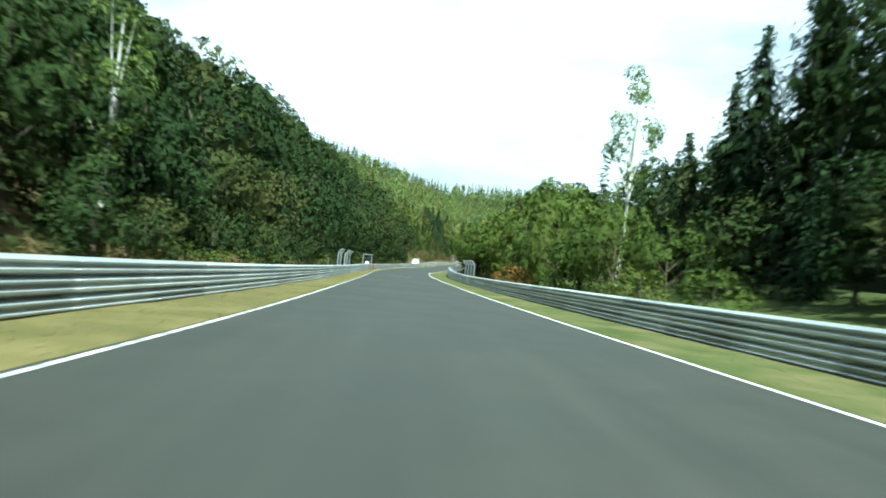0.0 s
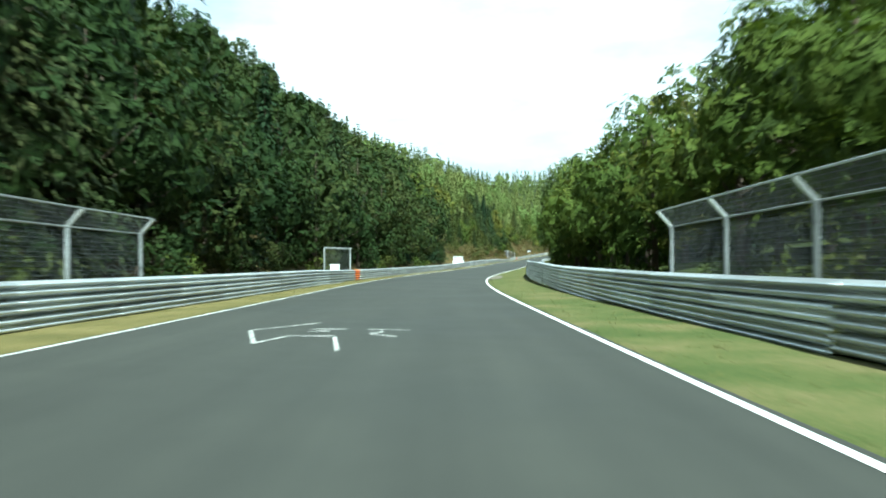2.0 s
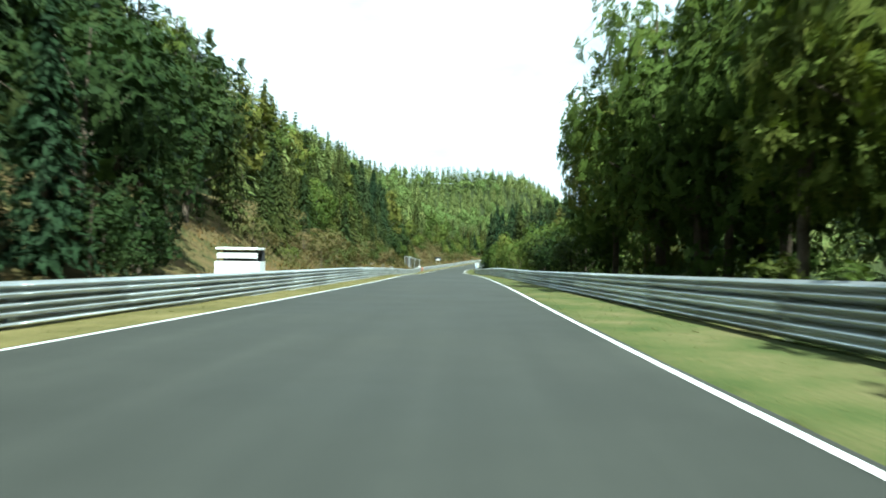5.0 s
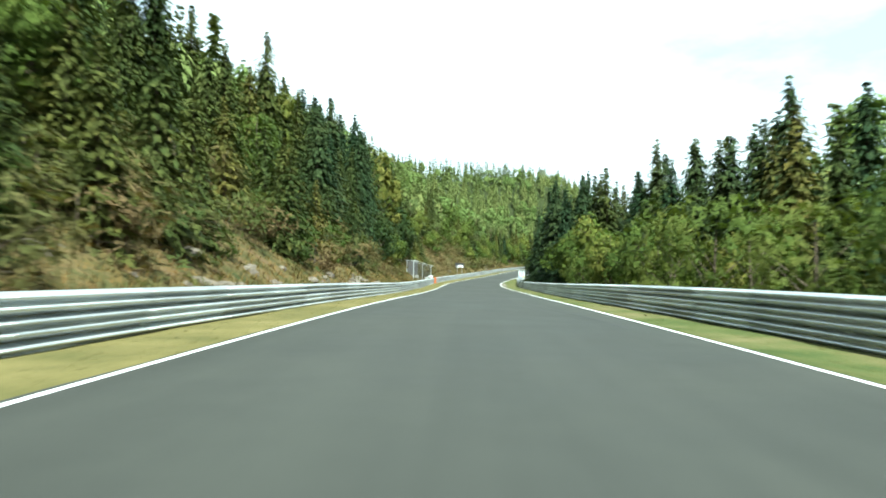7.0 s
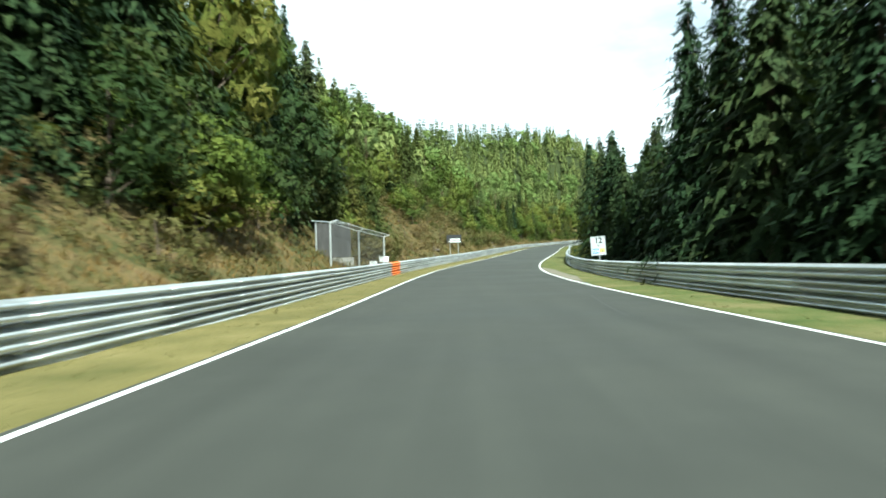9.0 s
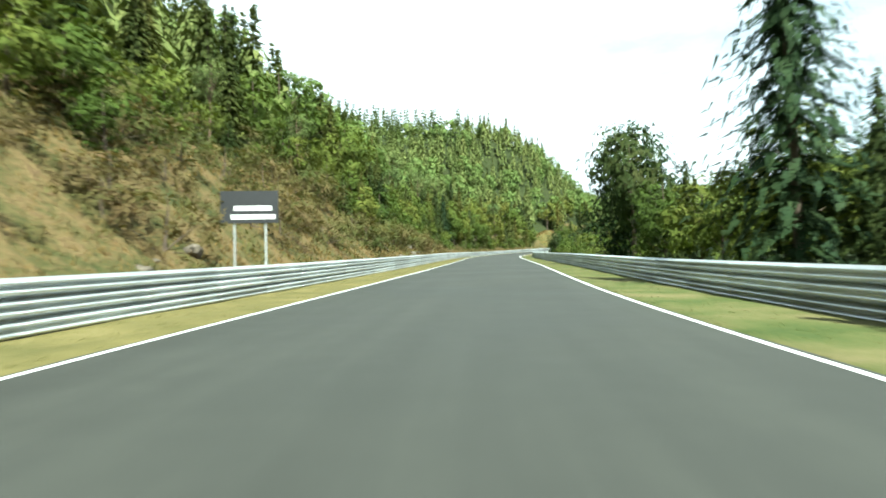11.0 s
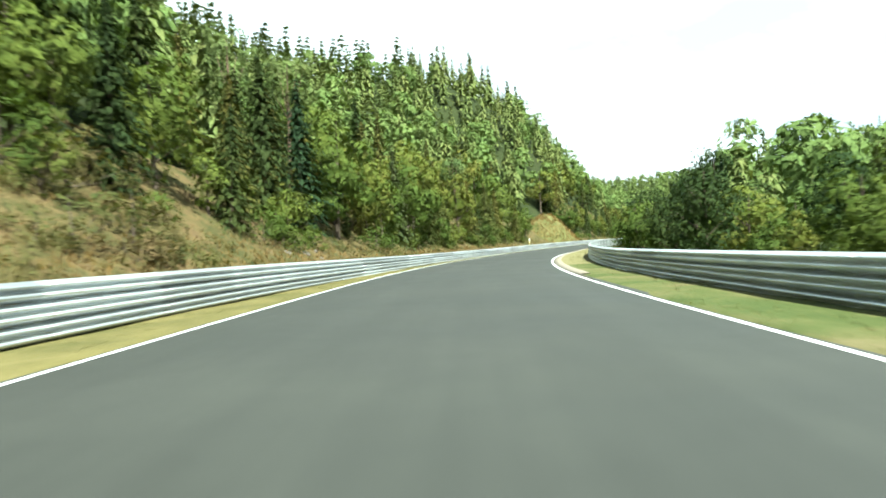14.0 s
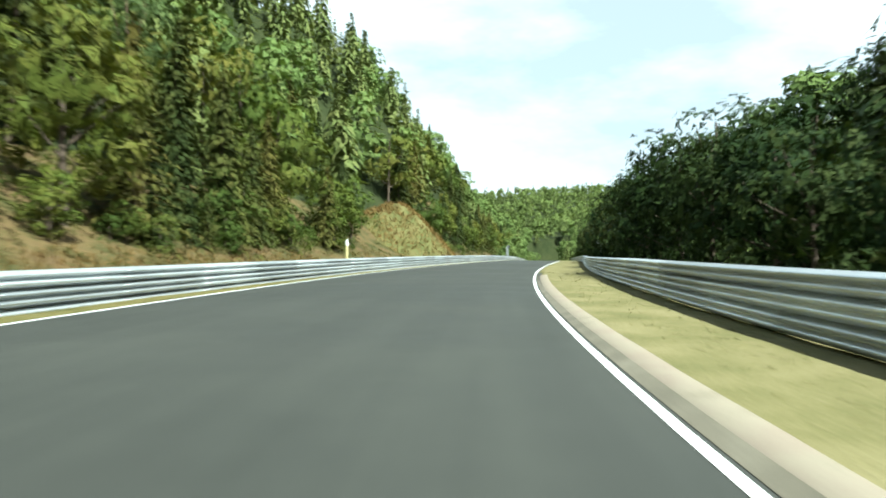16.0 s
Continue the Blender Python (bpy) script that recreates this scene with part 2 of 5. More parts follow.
BROAD = [(0.038, 0.058, 0.013), (0.060, 0.086, 0.018), (0.090, 0.110, 0.022), (0.130, 0.120, 0.028)]
SPRUCE = [(0.020, 0.032, 0.011), (0.036, 0.049, 0.014), (0.066, 0.071, 0.018), (0.108, 0.090, 0.023)]
M_BROAD = leaf_material("broad_leaves", BROAD, 0.2, 12.5, 0.60)
M_SPRUCE = leaf_material("spruce_needles", SPRUCE, 0.12, 20.0, 0.64)
# Fir and beech: shade over their stands put into darker leaf colours.
M_FIR_SHADE = leaf_material("shade_toned_fir_needles", [(0.014, 0.026, 0.012), (0.021, 0.038, 0.016), (0.036, 0.052, 0.019), (0.054, 0.058, 0.021)], 0.08, 20.0, 0.66)
M_BEECH_SHADE = leaf_material("shade_toned_beech_leaves", [(0.012, 0.022, 0.008), (0.019, 0.033, 0.010), (0.031, 0.044, 0.013), (0.050, 0.052, 0.016)], 0.12, 12.0, 0.64)
M_PINE = leaf_material("pine_needles", [(0.060, 0.090, 0.036), (0.095, 0.130, 0.046), (0.130, 0.140, 0.048)], 0.2, 10.0, 0.54)
M_BIRCH = leaf_material("birch_leaves", [(0.080, 0.120, 0.035), (0.12, 0.155, 0.045)], 0.35, 9.0, 0.5)
M_BUSH = leaf_material("bush_leaves", [(0.042, 0.066, 0.015), (0.066, 0.090, 0.020), (0.102, 0.110, 0.027)], 0.3, 14.0, 0.56)
M_HEATH = leaf_material("broom_twigs", [(0.050, 0.066, 0.020), (0.078, 0.082, 0.027), (0.112, 0.088, 0.038), (0.135, 0.088, 0.046)], 0.3, 12.0, 0.54)
# Paler than near foliage: haze and slope sunlight put into the colour.
M_BROAD_FAR = leaf_material("haze_lightened_leaves", [(0.076, 0.118, 0.036), (0.106, 0.152, 0.046), (0.138, 0.176, 0.056), (0.168, 0.186, 0.066)], 0.2, 8.0, 0.70)
M_SPRUCE_FAR = leaf_material("haze_lightened_needles", [(0.048, 0.075, 0.030), (0.076, 0.108, 0.038), (0.112, 0.140, 0.045), (0.146, 0.154, 0.051)], 0.14, 8.0, 0.76)
M_RUST = leaf_material("rusty_leaves", [(0.10, 0.085, 0.022), (0.16, 0.10, 0.028), (0.19, 0.085, 0.03)], 0.3, 14.0, 0.56)
M_GRASS = leaf_material("grass_blades", [(0.062, 0.090, 0.022), (0.105, 0.110, 0.036), (0.17, 0.145, 0.06)], 0.3)
M_DRY = leaf_material("tall_dry_grass", [(0.064, 0.064, 0.019), (0.115, 0.092, 0.029), (0.168, 0.118, 0.041), (0.175, 0.104, 0.040), (0.220, 0.160, 0.070)], 0.3, patches=0.42)


def mesh_material():
    """Wire mesh of the catch fences: thin wires with open gaps."""
    m, nt, b = shader("wire_mesh")
    b.inputs["Base Color"].default_value = (0.13, 0.14, 0.145, 1)
    b.inputs["Metallic"].default_value = 0.4
    b.inputs["Roughness"].default_value = 0.5
    return m


M_WIRE = mesh_material()

# ---------------------------------------------------------------- the road's line
W = 4.193
BEND = [2.12, 1.04, -0.00, -0.31, 0.34, -0.23, -2.67, -3.95, -2.06, -0.40, 0.05, 0.77, 0.80, -0.59, -0.51, 0.71, 0.67, -1.79, -3.86, -2.61, -0.49, 0.44, 0.36, -0.03, -1.08, -3.72, -4.47, -3.77, -3.03, -1.98, -0.74, 0.16, 0.56, 0.60, 0.44, 0.22, 0.01, -0.15, -0.25, -0.27, -0.24, -0.18, -0.09, 0.00, 0.10]
GRADE = [-4.64, -3.58, -3.03, -2.34, -1.68, -0.76, -0.74, -1.92, -1.30, 0.43, 1.66, 1.84, 1.78, 2.30, 2.96, 2.80, 2.32, 1.61, 0.93, 0.42, 0.07, -0.18, -0.38]
STEP = 1.0
ALONG = np.arange(-20.0, 1201.0, STEP)


def line_of_road():
    bend = np.interp(ALONG, np.arange(-20.0, 861.0, 20.0), np.array(BEND) / 1000.0)
    grade = np.interp(ALONG, np.arange(-20.0, 861.0, 40.0), np.array(GRADE) / 100.0)
    head = np.cumsum(bend)
    head -= np.interp(0, ALONG, head)
    x, y, z = np.cumsum(-np.sin(head)), np.cumsum(np.cos(head)), np.cumsum(grade)
    return [a - np.interp(0, ALONG, a) for a in (x, y, z)] + [head]


RX, RY, RZ, RH = line_of_road()


def on_road(s, o=0.0, up=0.0):
    """The place s metres along the road, o to the right of its middle, up above it."""
    h = np.interp(s, ALONG, RH)
    return Vector((np.interp(s, ALONG, RX) + o * np.cos(h), np.interp(s, ALONG, RY) + o * np.sin(h), np.interp(s, ALONG, RZ) + up))


def heading(s):
    return float(np.interp(s, ALONG, RH))


def knots(s, pairs):
    return np.interp(s, [p[0] for p in pairs], [p[1] for p in pairs])


RAIL_L = [(-20, -6.55), (20, -6.3), (60, -6.15), (100, -5.85), (140, -5.6), (180, -5.9), (220, -6.1), (260, -5.9), (300, -6.25), (340, -6.4),
          (400, -6.65), (440, -6.5), (460, -6.05), (480, -5.5), (500, -5.15), (540, -4.95), (640, -4.9), (860, -5.2)]
RAIL_R = [(-20, 7.05), (20, 6.85), (60, 6.6), (80, 6.8), (100, 7.25), (120, 7.55), (140, 7.45), (180, 6.85), (220, 6.2), (260, 5.95),
          (280, 6.05), (320, 6.75), (350, 7.0), (400, 6.65), (450, 6.15), (480, 6.45), (520, 7.1), (560, 7.5), (640, 7.6), (860, 7.0)]
TOP_L = [(-20, 0.93), (100, 0.94), (115, 0.80), (150, 0.76), (205, 0.92), (240, 0.78), (275, 0.76), (310, 0.92), (470, 0.97), (500, 0.82), (530, 0.74), (860, 0.74)]
TOP_R = [(-20, 0.88), (20, 0.95), (52, 0.92), (60, 0.94), (75, 1.0), (88, 1.12), (94, 1.18), (102, 1.35), (124, 1.48), (124.001, 1.085), (150, 1.10), (205, 0.86), (235, 0.94), (300, 0.93), (330, 0.85), (410, 0.93), (450, 0.82), (480, 0.86), (510, 0.98), (540, 1.0), (570, 0.85), (860, 0.85)]
# the hill beside the road: height of the bank, then the slope of the wood behind it
BANK_L = [(-20, 1.2), (60, 1.0), (130, 0.8), (195, 1.2), (230, 3.6), (300, 4.2), (345, 4.4), (400, 4.6), (460, 3.6), (520, 2.4), (580, 1.6), (860, 1.5)]
HILL_L = [(-20, 0.80), (100, 0.80), (190, 0.86), (230, 0.68), (300, 0.60), (350, 0.70), (400, 0.78), (450, 0.75), (500, 0.65), (575, 0.70), (600, 0.82), (620, 1.0),
          (640, 1.52), (665, 1.48), (690, 1.30), (720, 0.98), (760, 0.76), (860, 0.50)]
HILL_R = [(-20, 0.30), (60, 0.18), (150, 0.10), (210, -0.02), (330, 0.02), (400, -0.10), (470, -0.16), (640, -0.16), (860, 0.0)]


def smooth(x):
    x = np.clip(x, 0, 1)
    return x * x * (3 - 2 * x)


def rise(s, o):
    """Height of the ground above the road's level, beside it."""
    s, o = np.asarray(s, float), np.asarray(o, float)
    a = np.abs(o)
    left = knots(s, BANK_L) * smooth((a - 6.8) / 7.5)
    m = knots(s, HILL_L)
    climb = np.maximum(a - 12, 0) * m
    left = left + climb / (1 + (climb / 49.0) ** 4) ** 0.25
    mr = knots(s, HILL_R)
    drop = np.where(mr > 0, 40 * (1 - np.exp(-np.maximum(a - 9, 0) * mr / 40)), -12 * (1 - np.exp(np.maximum(a - 9, 0) * mr / 12)))
    right = drop + 58 * smooth((a - 110) / 330)
    return np.where(o < 0, left, right)


def nearest(x, y):
    """Metres along the road and offset for arrays of places."""
    x, y = np.asarray(x, float), np.asarray(y, float)
    s, o, z = np.empty(x.shape), np.empty(x.shape), np.empty(x.shape)
    for i in range(0, len(x), 4000):
        d = (x[i:i + 4000, None] - RX[None, ::2]) ** 2 + (y[i:i + 4000, None] - RY[None, ::2]) ** 2
        j = d.argmin(1) * 2
        side = (x[i:i + 4000] - RX[j]) * np.cos(RH[j]) + (y[i:i + 4000] - RY[j]) * np.sin(RH[j])
        s[i:i + 4000], z[i:i + 4000] = ALONG[j], RZ[j]
        o[i:i + 4000] = np.where(side < 0, -1, 1) * np.sqrt(d.min(1))
    return s, o, z


def wave(x, y):
    return 0.5 * np.sin(x * 0.11 + 1.3) * np.cos(y * 0.09) + 0.35 * np.sin(x * 0.23 + y * 0.17)


def ground_at(x, y):
    s, o, z = nearest(x, y)
    a = np.abs(o)
    far = np.hypot(x - 150, y - 500)
    ahead = (54 + 20 * smooth((x - 330) / 250)) * smooth((y - 730) / 300)
    h = z + rise(s, o) + wave(x, y) * smooth((a - 9) / 14)
    h = h + 68 * np.exp(-((x - 490) ** 2 + (y - 780) ** 2) / (2 * 105.0 ** 2))        # the height across the valley
    on = s < 862
    h = np.maximum(h, z + ahead * np.maximum(smooth((a - 20) / 80), smooth((s - 862) / 90)))
    h = np.where(on & (a < 9.5), z - 0.35, np.where(on, h - 1.2 * (1 - smooth((a - 17.3) / 1.2)), h))
    return np.where(far > 1100, 58 + 0 * h, h)


# ---------------------------------------------------------------- mesh helpers
def mesh_of(name, verts, faces, material=None):
    """A mesh from arrays: faces all of one size."""
    verts, faces = np.asarray(verts, np.float32), np.asarray(faces, np.int32)
    me = bpy.data.meshes.new(name)
    n, k = faces.shape
    me.vertices.add(len(verts))
    me.vertices.foreach_set("co", verts.ravel())
    me.loops.add(n * k)
    me.loops.foreach_set("vertex_index", faces.ravel())
    me.polygons.add(n)
    me.polygons.foreach_set("loop_start", np.arange(0, n * k, k, dtype=np.int32))
    me.update(calc_edges=True)
    if material:
        me.materials.append(material)
    return me


def smooth_faces(me):
    me.polygons.foreach_set("use_smooth", np.ones(len(me.polygons), bool))
    return me


def child(name, me, parent, label=""):
    ob = new(name, me)
    ob.parent = parent
    return tagged(ob, label)


def part(name, bm, material, parent, label=""):
    me = bpy.data.meshes.new(name)
    bm.to_mesh(me)
    bm.free()
    me.materials.append(material)
    return child(name, me, parent, label)


def box(bm, size, at=(0, 0, 0), turn=None, bevel=0.0):
    m = Matrix.Translation(at) @ (turn or Matrix()) @ Matrix.Diagonal((*size, 1))
    made = bmesh.ops.create_cube(bm, size=1.0, matrix=m)
    if bevel:
        edges = list({e for v in made["verts"] for e in v.link_edges})
        bmesh.ops.bevel(bm, geom=edges, offset=bevel, segments=2, affect="EDGES")
    return bm


def tube(points, radii, sides=7):
    """Vertices and quads of a tapered tube through points."""
    pts = [Vector(p) for p in points]
    vs, fs = [], []
    for i, p in enumerate(pts):
        d = (pts[min(i + 1, len(pts) - 1)] - pts[max(i - 1, 0)]).normalized()
        u = d.orthogonal().normalized()
        w = d.cross(u)
        for k in range(sides):
            a = 2 * math.pi * k / sides
            vs.append(p + radii[i] * (math.cos(a) * u + math.sin(a) * w))
    for i in range(len(pts) - 1):
        for k in range(sides):
            a, b = i * sides + k, i * sides + (k + 1) % sides
            fs.append((a, b, b + sides, a + sides))
    return vs, fs


def joined(tubes):
    vs, fs = [], []
    for v, f in tubes:
        n = len(vs)
        vs += v
        fs += [tuple(i + n for i in q) for q in f]
    return np.array([tuple(v) for v in vs]), np.array(fs)


def bar(bm, a, b, r, sides=8):
    """A round bar from a to b."""
    a, b = Vector(a), Vector(b)
    d = b - a
    m = Matrix.Translation((a + b) / 2) @ d.to_track_quat("Z", "Y").to_matrix().to_4x4()
    bmesh.ops.create_cone(bm, cap_ends=True, segments=sides, radius1=r, radius2=r, depth=d.length, matrix=m)
    return bm


def ribbon(name, rows, material, label, lift=0.0):
    """A strip along the road: rows of (s, left offset, right offset[, height left, height right])."""
    vs, fs = [], []
    for i, (s, a, b, *hs) in enumerate(rows):
        ha, hb = hs or (0.0, 0.0)
        vs += [on_road(s, a, lift + ha), on_road(s, b, lift + hb)]
        if i:
            k = 2 * i
            fs.append((k - 2, k - 1, k + 1, k))
    return tagged(new(name, mesh_of(name, [tuple(v) for v in vs], fs, material)), label, kind="structure")


# ---------------------------------------------------------------- ground and road
def make_ground():
    xs = np.concatenate([[-3000, -1600, -900, -550, -400, -320, -260], np.arange(-220, 420, 4.0), np.arange(424, 800, 12.0), [810, 850, 1100, 1800, 3200]])
    ys = np.concatenate([[-2600, -1200, -600, -300, -180, -120], np.arange(-90, 900, 4.0), np.arange(908, 1100, 12.0), [1110, 1200, 1400, 1900, 3400]])
    gx, gy = np.meshgrid(xs, ys)
    z = ground_at(gx.ravel(), gy.ravel())
    nx, ny = len(xs), len(ys)
    i = np.arange(nx * ny).reshape(ny, nx)
    f = np.stack([i[:-1, :-1], i[:-1, 1:], i[1:, 1:], i[1:, :-1]], -1).reshape(-1, 4)
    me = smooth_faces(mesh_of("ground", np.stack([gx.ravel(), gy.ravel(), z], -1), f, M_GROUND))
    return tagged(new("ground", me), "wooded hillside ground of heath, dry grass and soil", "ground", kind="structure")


def make_side(name, sign, off, material, label, first=-20, last=858):
    """The grass beside the road, then the bank, in cross-sections."""
    off = np.array(off)
    s = np.arange(first, last + 0.1, 2.0)
    vs = []
    for q in s:
        up = rise(q, sign * off) + np.where(off < (4.5 if sign > 0 and (112 < q < 131 or 315 < q < 345 or 465 < q < 557) else 4.32), -0.035, 0.02 + 0.015 * np.sin(q * 0.9 + off * 5))
        p = [on_road(q, sign * o, 0) for o in off]
        wv = np.array([wave(v.x, v.y) for v in p]) * smooth((off - 9) / 14)
        up = up + wv + 0.10 * smooth((off - 8) / 3)
        up[-1] -= 0.9 if off[-1] > 10 else 0.0
        vs += [(v.x, v.y, v.z + u) for v, u in zip(p, up)]
    n, k = len(s), len(off)
    i = np.arange(n * k).reshape(n, k)
    f = np.stack([i[:-1, :-1], i[:-1, 1:], i[1:, 1:], i[1:, :-1]], -1).reshape(-1, 4)
    if sign < 0:
        f = f[:, ::-1]
    return tagged(new(name, smooth_faces(mesh_of(name, vs, f, material))), label, "verge", kind="structure")


def make_road():
    s = np.arange(-20, 858, 2.0)
    off = np.array([-4.62, -4.5, -2.1, 0, 2.1, 4.5, 4.62])
    vs = [tuple(on_road(q, o, -0.06 if abs(o) > 4.55 else 0.0)) for q in s for o in off]
    n, k = len(s), len(off)
    i = np.arange(n * k).reshape(n, k)
    f = np.stack([i[:-1, :-1], i[:-1, 1:], i[1:, 1:], i[1:, :-1]], -1).reshape(-1, 4)
    me = smooth_faces(mesh_of("road", vs, f, M_ASPHALT))
    lane = np.stack([np.tile(off, n), np.repeat(s, k)], -1)
    me.uv_layers.new(name="UVMap").data.foreach_set("uv", lane[f.ravel()].astype(np.float32).ravel())
    return tagged(new("road", me), "grey asphalt race track surface with faint patches", "road", kind="structure")


def make_lines():
    for sign, name in ((-1, "edge_line_left"), (1, "edge_line_right")):
        for first, last, mat in ((-20, 128, M_LINE_WORN if sign < 0 else M_LINE), (128, 760, M_LINE)):
            rows = [(q, sign * W - 0.052, sign * W + 0.052) for q in np.arange(first, last + 0.1, 2.0)]
            worn = "worn patchy white edge line" if mat is M_LINE_WORN else "solid white painted edge line"
            ribbon(name, rows, mat, worn + " on the asphalt", 0.005)


make_ground()
make_road()
make_lines()
NEAR, BANK = [4.27, 4.36, 4.75, 5.2, 5.8, 6.4, 7.0], [7.0, 7.7, 8.4, 9.6, 11.0, 12.6, 14.4, 16.4, 18.5]
make_side("verge_left", -1, NEAR, M_VERGE_L, "dry yellowish grass verge along the barrier")
make_side("verge_right", 1, NEAR + [7.6], M_VERGE_R, "short green grass verge with dry patches", -20, 488)
make_side("verge_bend", 1, NEAR + [7.6], M_STRAW, "straw-dry grass verge at the inside of the bend", 488, 858)
make_side("bank_left", -1, BANK, M_BANK, "rising bank of heath, dry grass and bare soil")
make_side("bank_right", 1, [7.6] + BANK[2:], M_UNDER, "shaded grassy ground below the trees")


# ---------------------------------------------------------------- guard rails
def beam_mesh(name, material):
    """Four metres of W-shaped rail, bulging towards -y, five millimetres thick."""
    prof = [(0.09, 0.161), (0.06, 0.134), (-0.030, 0.130), (-0.082, 0.112), (-0.097, 0.090), (-0.090, 0.068), (-0.010, 0.034), (0.020, 0.022), (0.020, 0.004),
            (-0.010, -0.006), (-0.082, -0.030), (-0.097, -0.052), (-0.090, -0.078), (-0.030, -0.120), (0.06, -0.134), (0.09, -0.161)]
    loop = prof + [(y + 0.012, z) for y, z in reversed(prof)]
    n = len(loop)
    vs = [(x, y, z) for x in (-0.02, 4.02) for y, z in loop]
    fs = [(k, (k + 1) % n, n + (k + 1) % n, n + k) for k in range(n)]
    # the lap of the next length, with its bolt heads
    m = len(vs)
    vs += [(x, y - 0.007, z) for x in (-0.02, 0.30) for y, z in prof[1:-1]]
    k = len(prof) - 2
    fs += [(m + a, m + a + 1, m + k + a + 1, m + k + a) for a in range(k - 1)]
    for x in (0.07, 0.22):
        for z in (0.090, -0.054):
            m = len(vs)
            vs += [(x + e * 0.02, y, z + g * 0.02) for y in (-0.09, -0.118) for e, g in ((-1, -1), (1, -1), (1, 1), (-1, 1))]
            fs += [(m + a, m + b, m + c, m + d) for a, b, c, d in ((4, 5, 6, 7), (0, 1, 5, 4), (1, 2, 6, 5), (2, 3, 7, 6), (3, 0, 4, 7))]
    return mesh_of(name, vs, fs, material)


def post_mesh():
    bm = bmesh.new()
    box(bm, (0.10, 0.012, 1.55), (0, 0.06, -0.25))
    box(bm, (0.012, 0.09, 1.55), (-0.045, 0.10, -0.25))
    box(bm, (0.012, 0.09, 1.55), (0.045, 0.10, -0.25))
    me = bpy.data.meshes.new("post")
    bm.to_mesh(me)
    bm.free()
    me.materials.append(M_STEEL)
    return me


BEAM, BEAM_ORANGE, POST = beam_mesh("beam", M_STEEL), beam_mesh("orange_beam", M_ORANGE), post_mesh()


def between(a, b):
    """The pose of a four metre piece from a to b, and its stretch."""
    d = b - a
    x = d.normalized()
    y = Vector((-x.y, x.x, 0)).normalized()
    z = x.cross(y)
    m = Matrix((x, y, z)).transposed().to_4x4()
    m.translation = a
    return m @ Matrix.Diagonal((d.length / 4.0, 1, 1, 1))


def rail_row(sign, first, last):
    rail, top = (RAIL_L, TOP_L) if sign < 0 else (RAIL_R, TOP_R)
    thing = None
    marks = list(np.arange(first, last + 0.1, 4.0))
    if sign < 0:
        marks[marks.index(112)] = 112.6
        marks.insert(marks.index(112.6) + 1, 114.3)
    for n, (s, e) in enumerate(zip(marks, marks[1:])):
        orange = sign < 0 and s in (112.6, 332)
        if n % 10 == 0:
            base = on_road(s, knots(s, rail))
            thing = new("guard_rail")
            thing.location = base
            tagged(thing, ("four-beam" if sign > 0 and 56 < s < 104 else "triple") + " corrugated galvanised steel guard rail beside the track", "guard rail", "guard rails")
        ends = [on_road(q, knots(q, rail), knots(q + lean, top)) for q, lean in ((s, 0.01), (e, -0.01))]
        if sign > 0:
            ends.reverse()
        n_beams, pitch = (4, 0.29 if s < 98 else 0.32) if sign > 0 and 66 < s < 122 else (3, 0.325)
        for k in range(n_beams):
            drop = Vector((0, 0, -0.155 - pitch * k))
            ob = child("beam", BEAM_ORANGE if orange else BEAM, thing, "orange painted beam" if orange else "")
            ob.matrix_parent_inverse = Matrix.Translation(-thing.location)
            ob.matrix_basis = between(ends[0] + drop, ends[1] + drop)
        ob = child("post", POST, thing)
        ob.matrix_parent_inverse = Matrix.Translation(-thing.location)
        m = between(ends[0], ends[1])
        ob.matrix_basis = pose(*(ends[0] + Vector((0, 0, -0.55))), 0, 0, math.degrees(math.atan2(m[1][0], m[0][0])))


rail_row(-1, -20, 740)
rail_row(1, -20, 740)


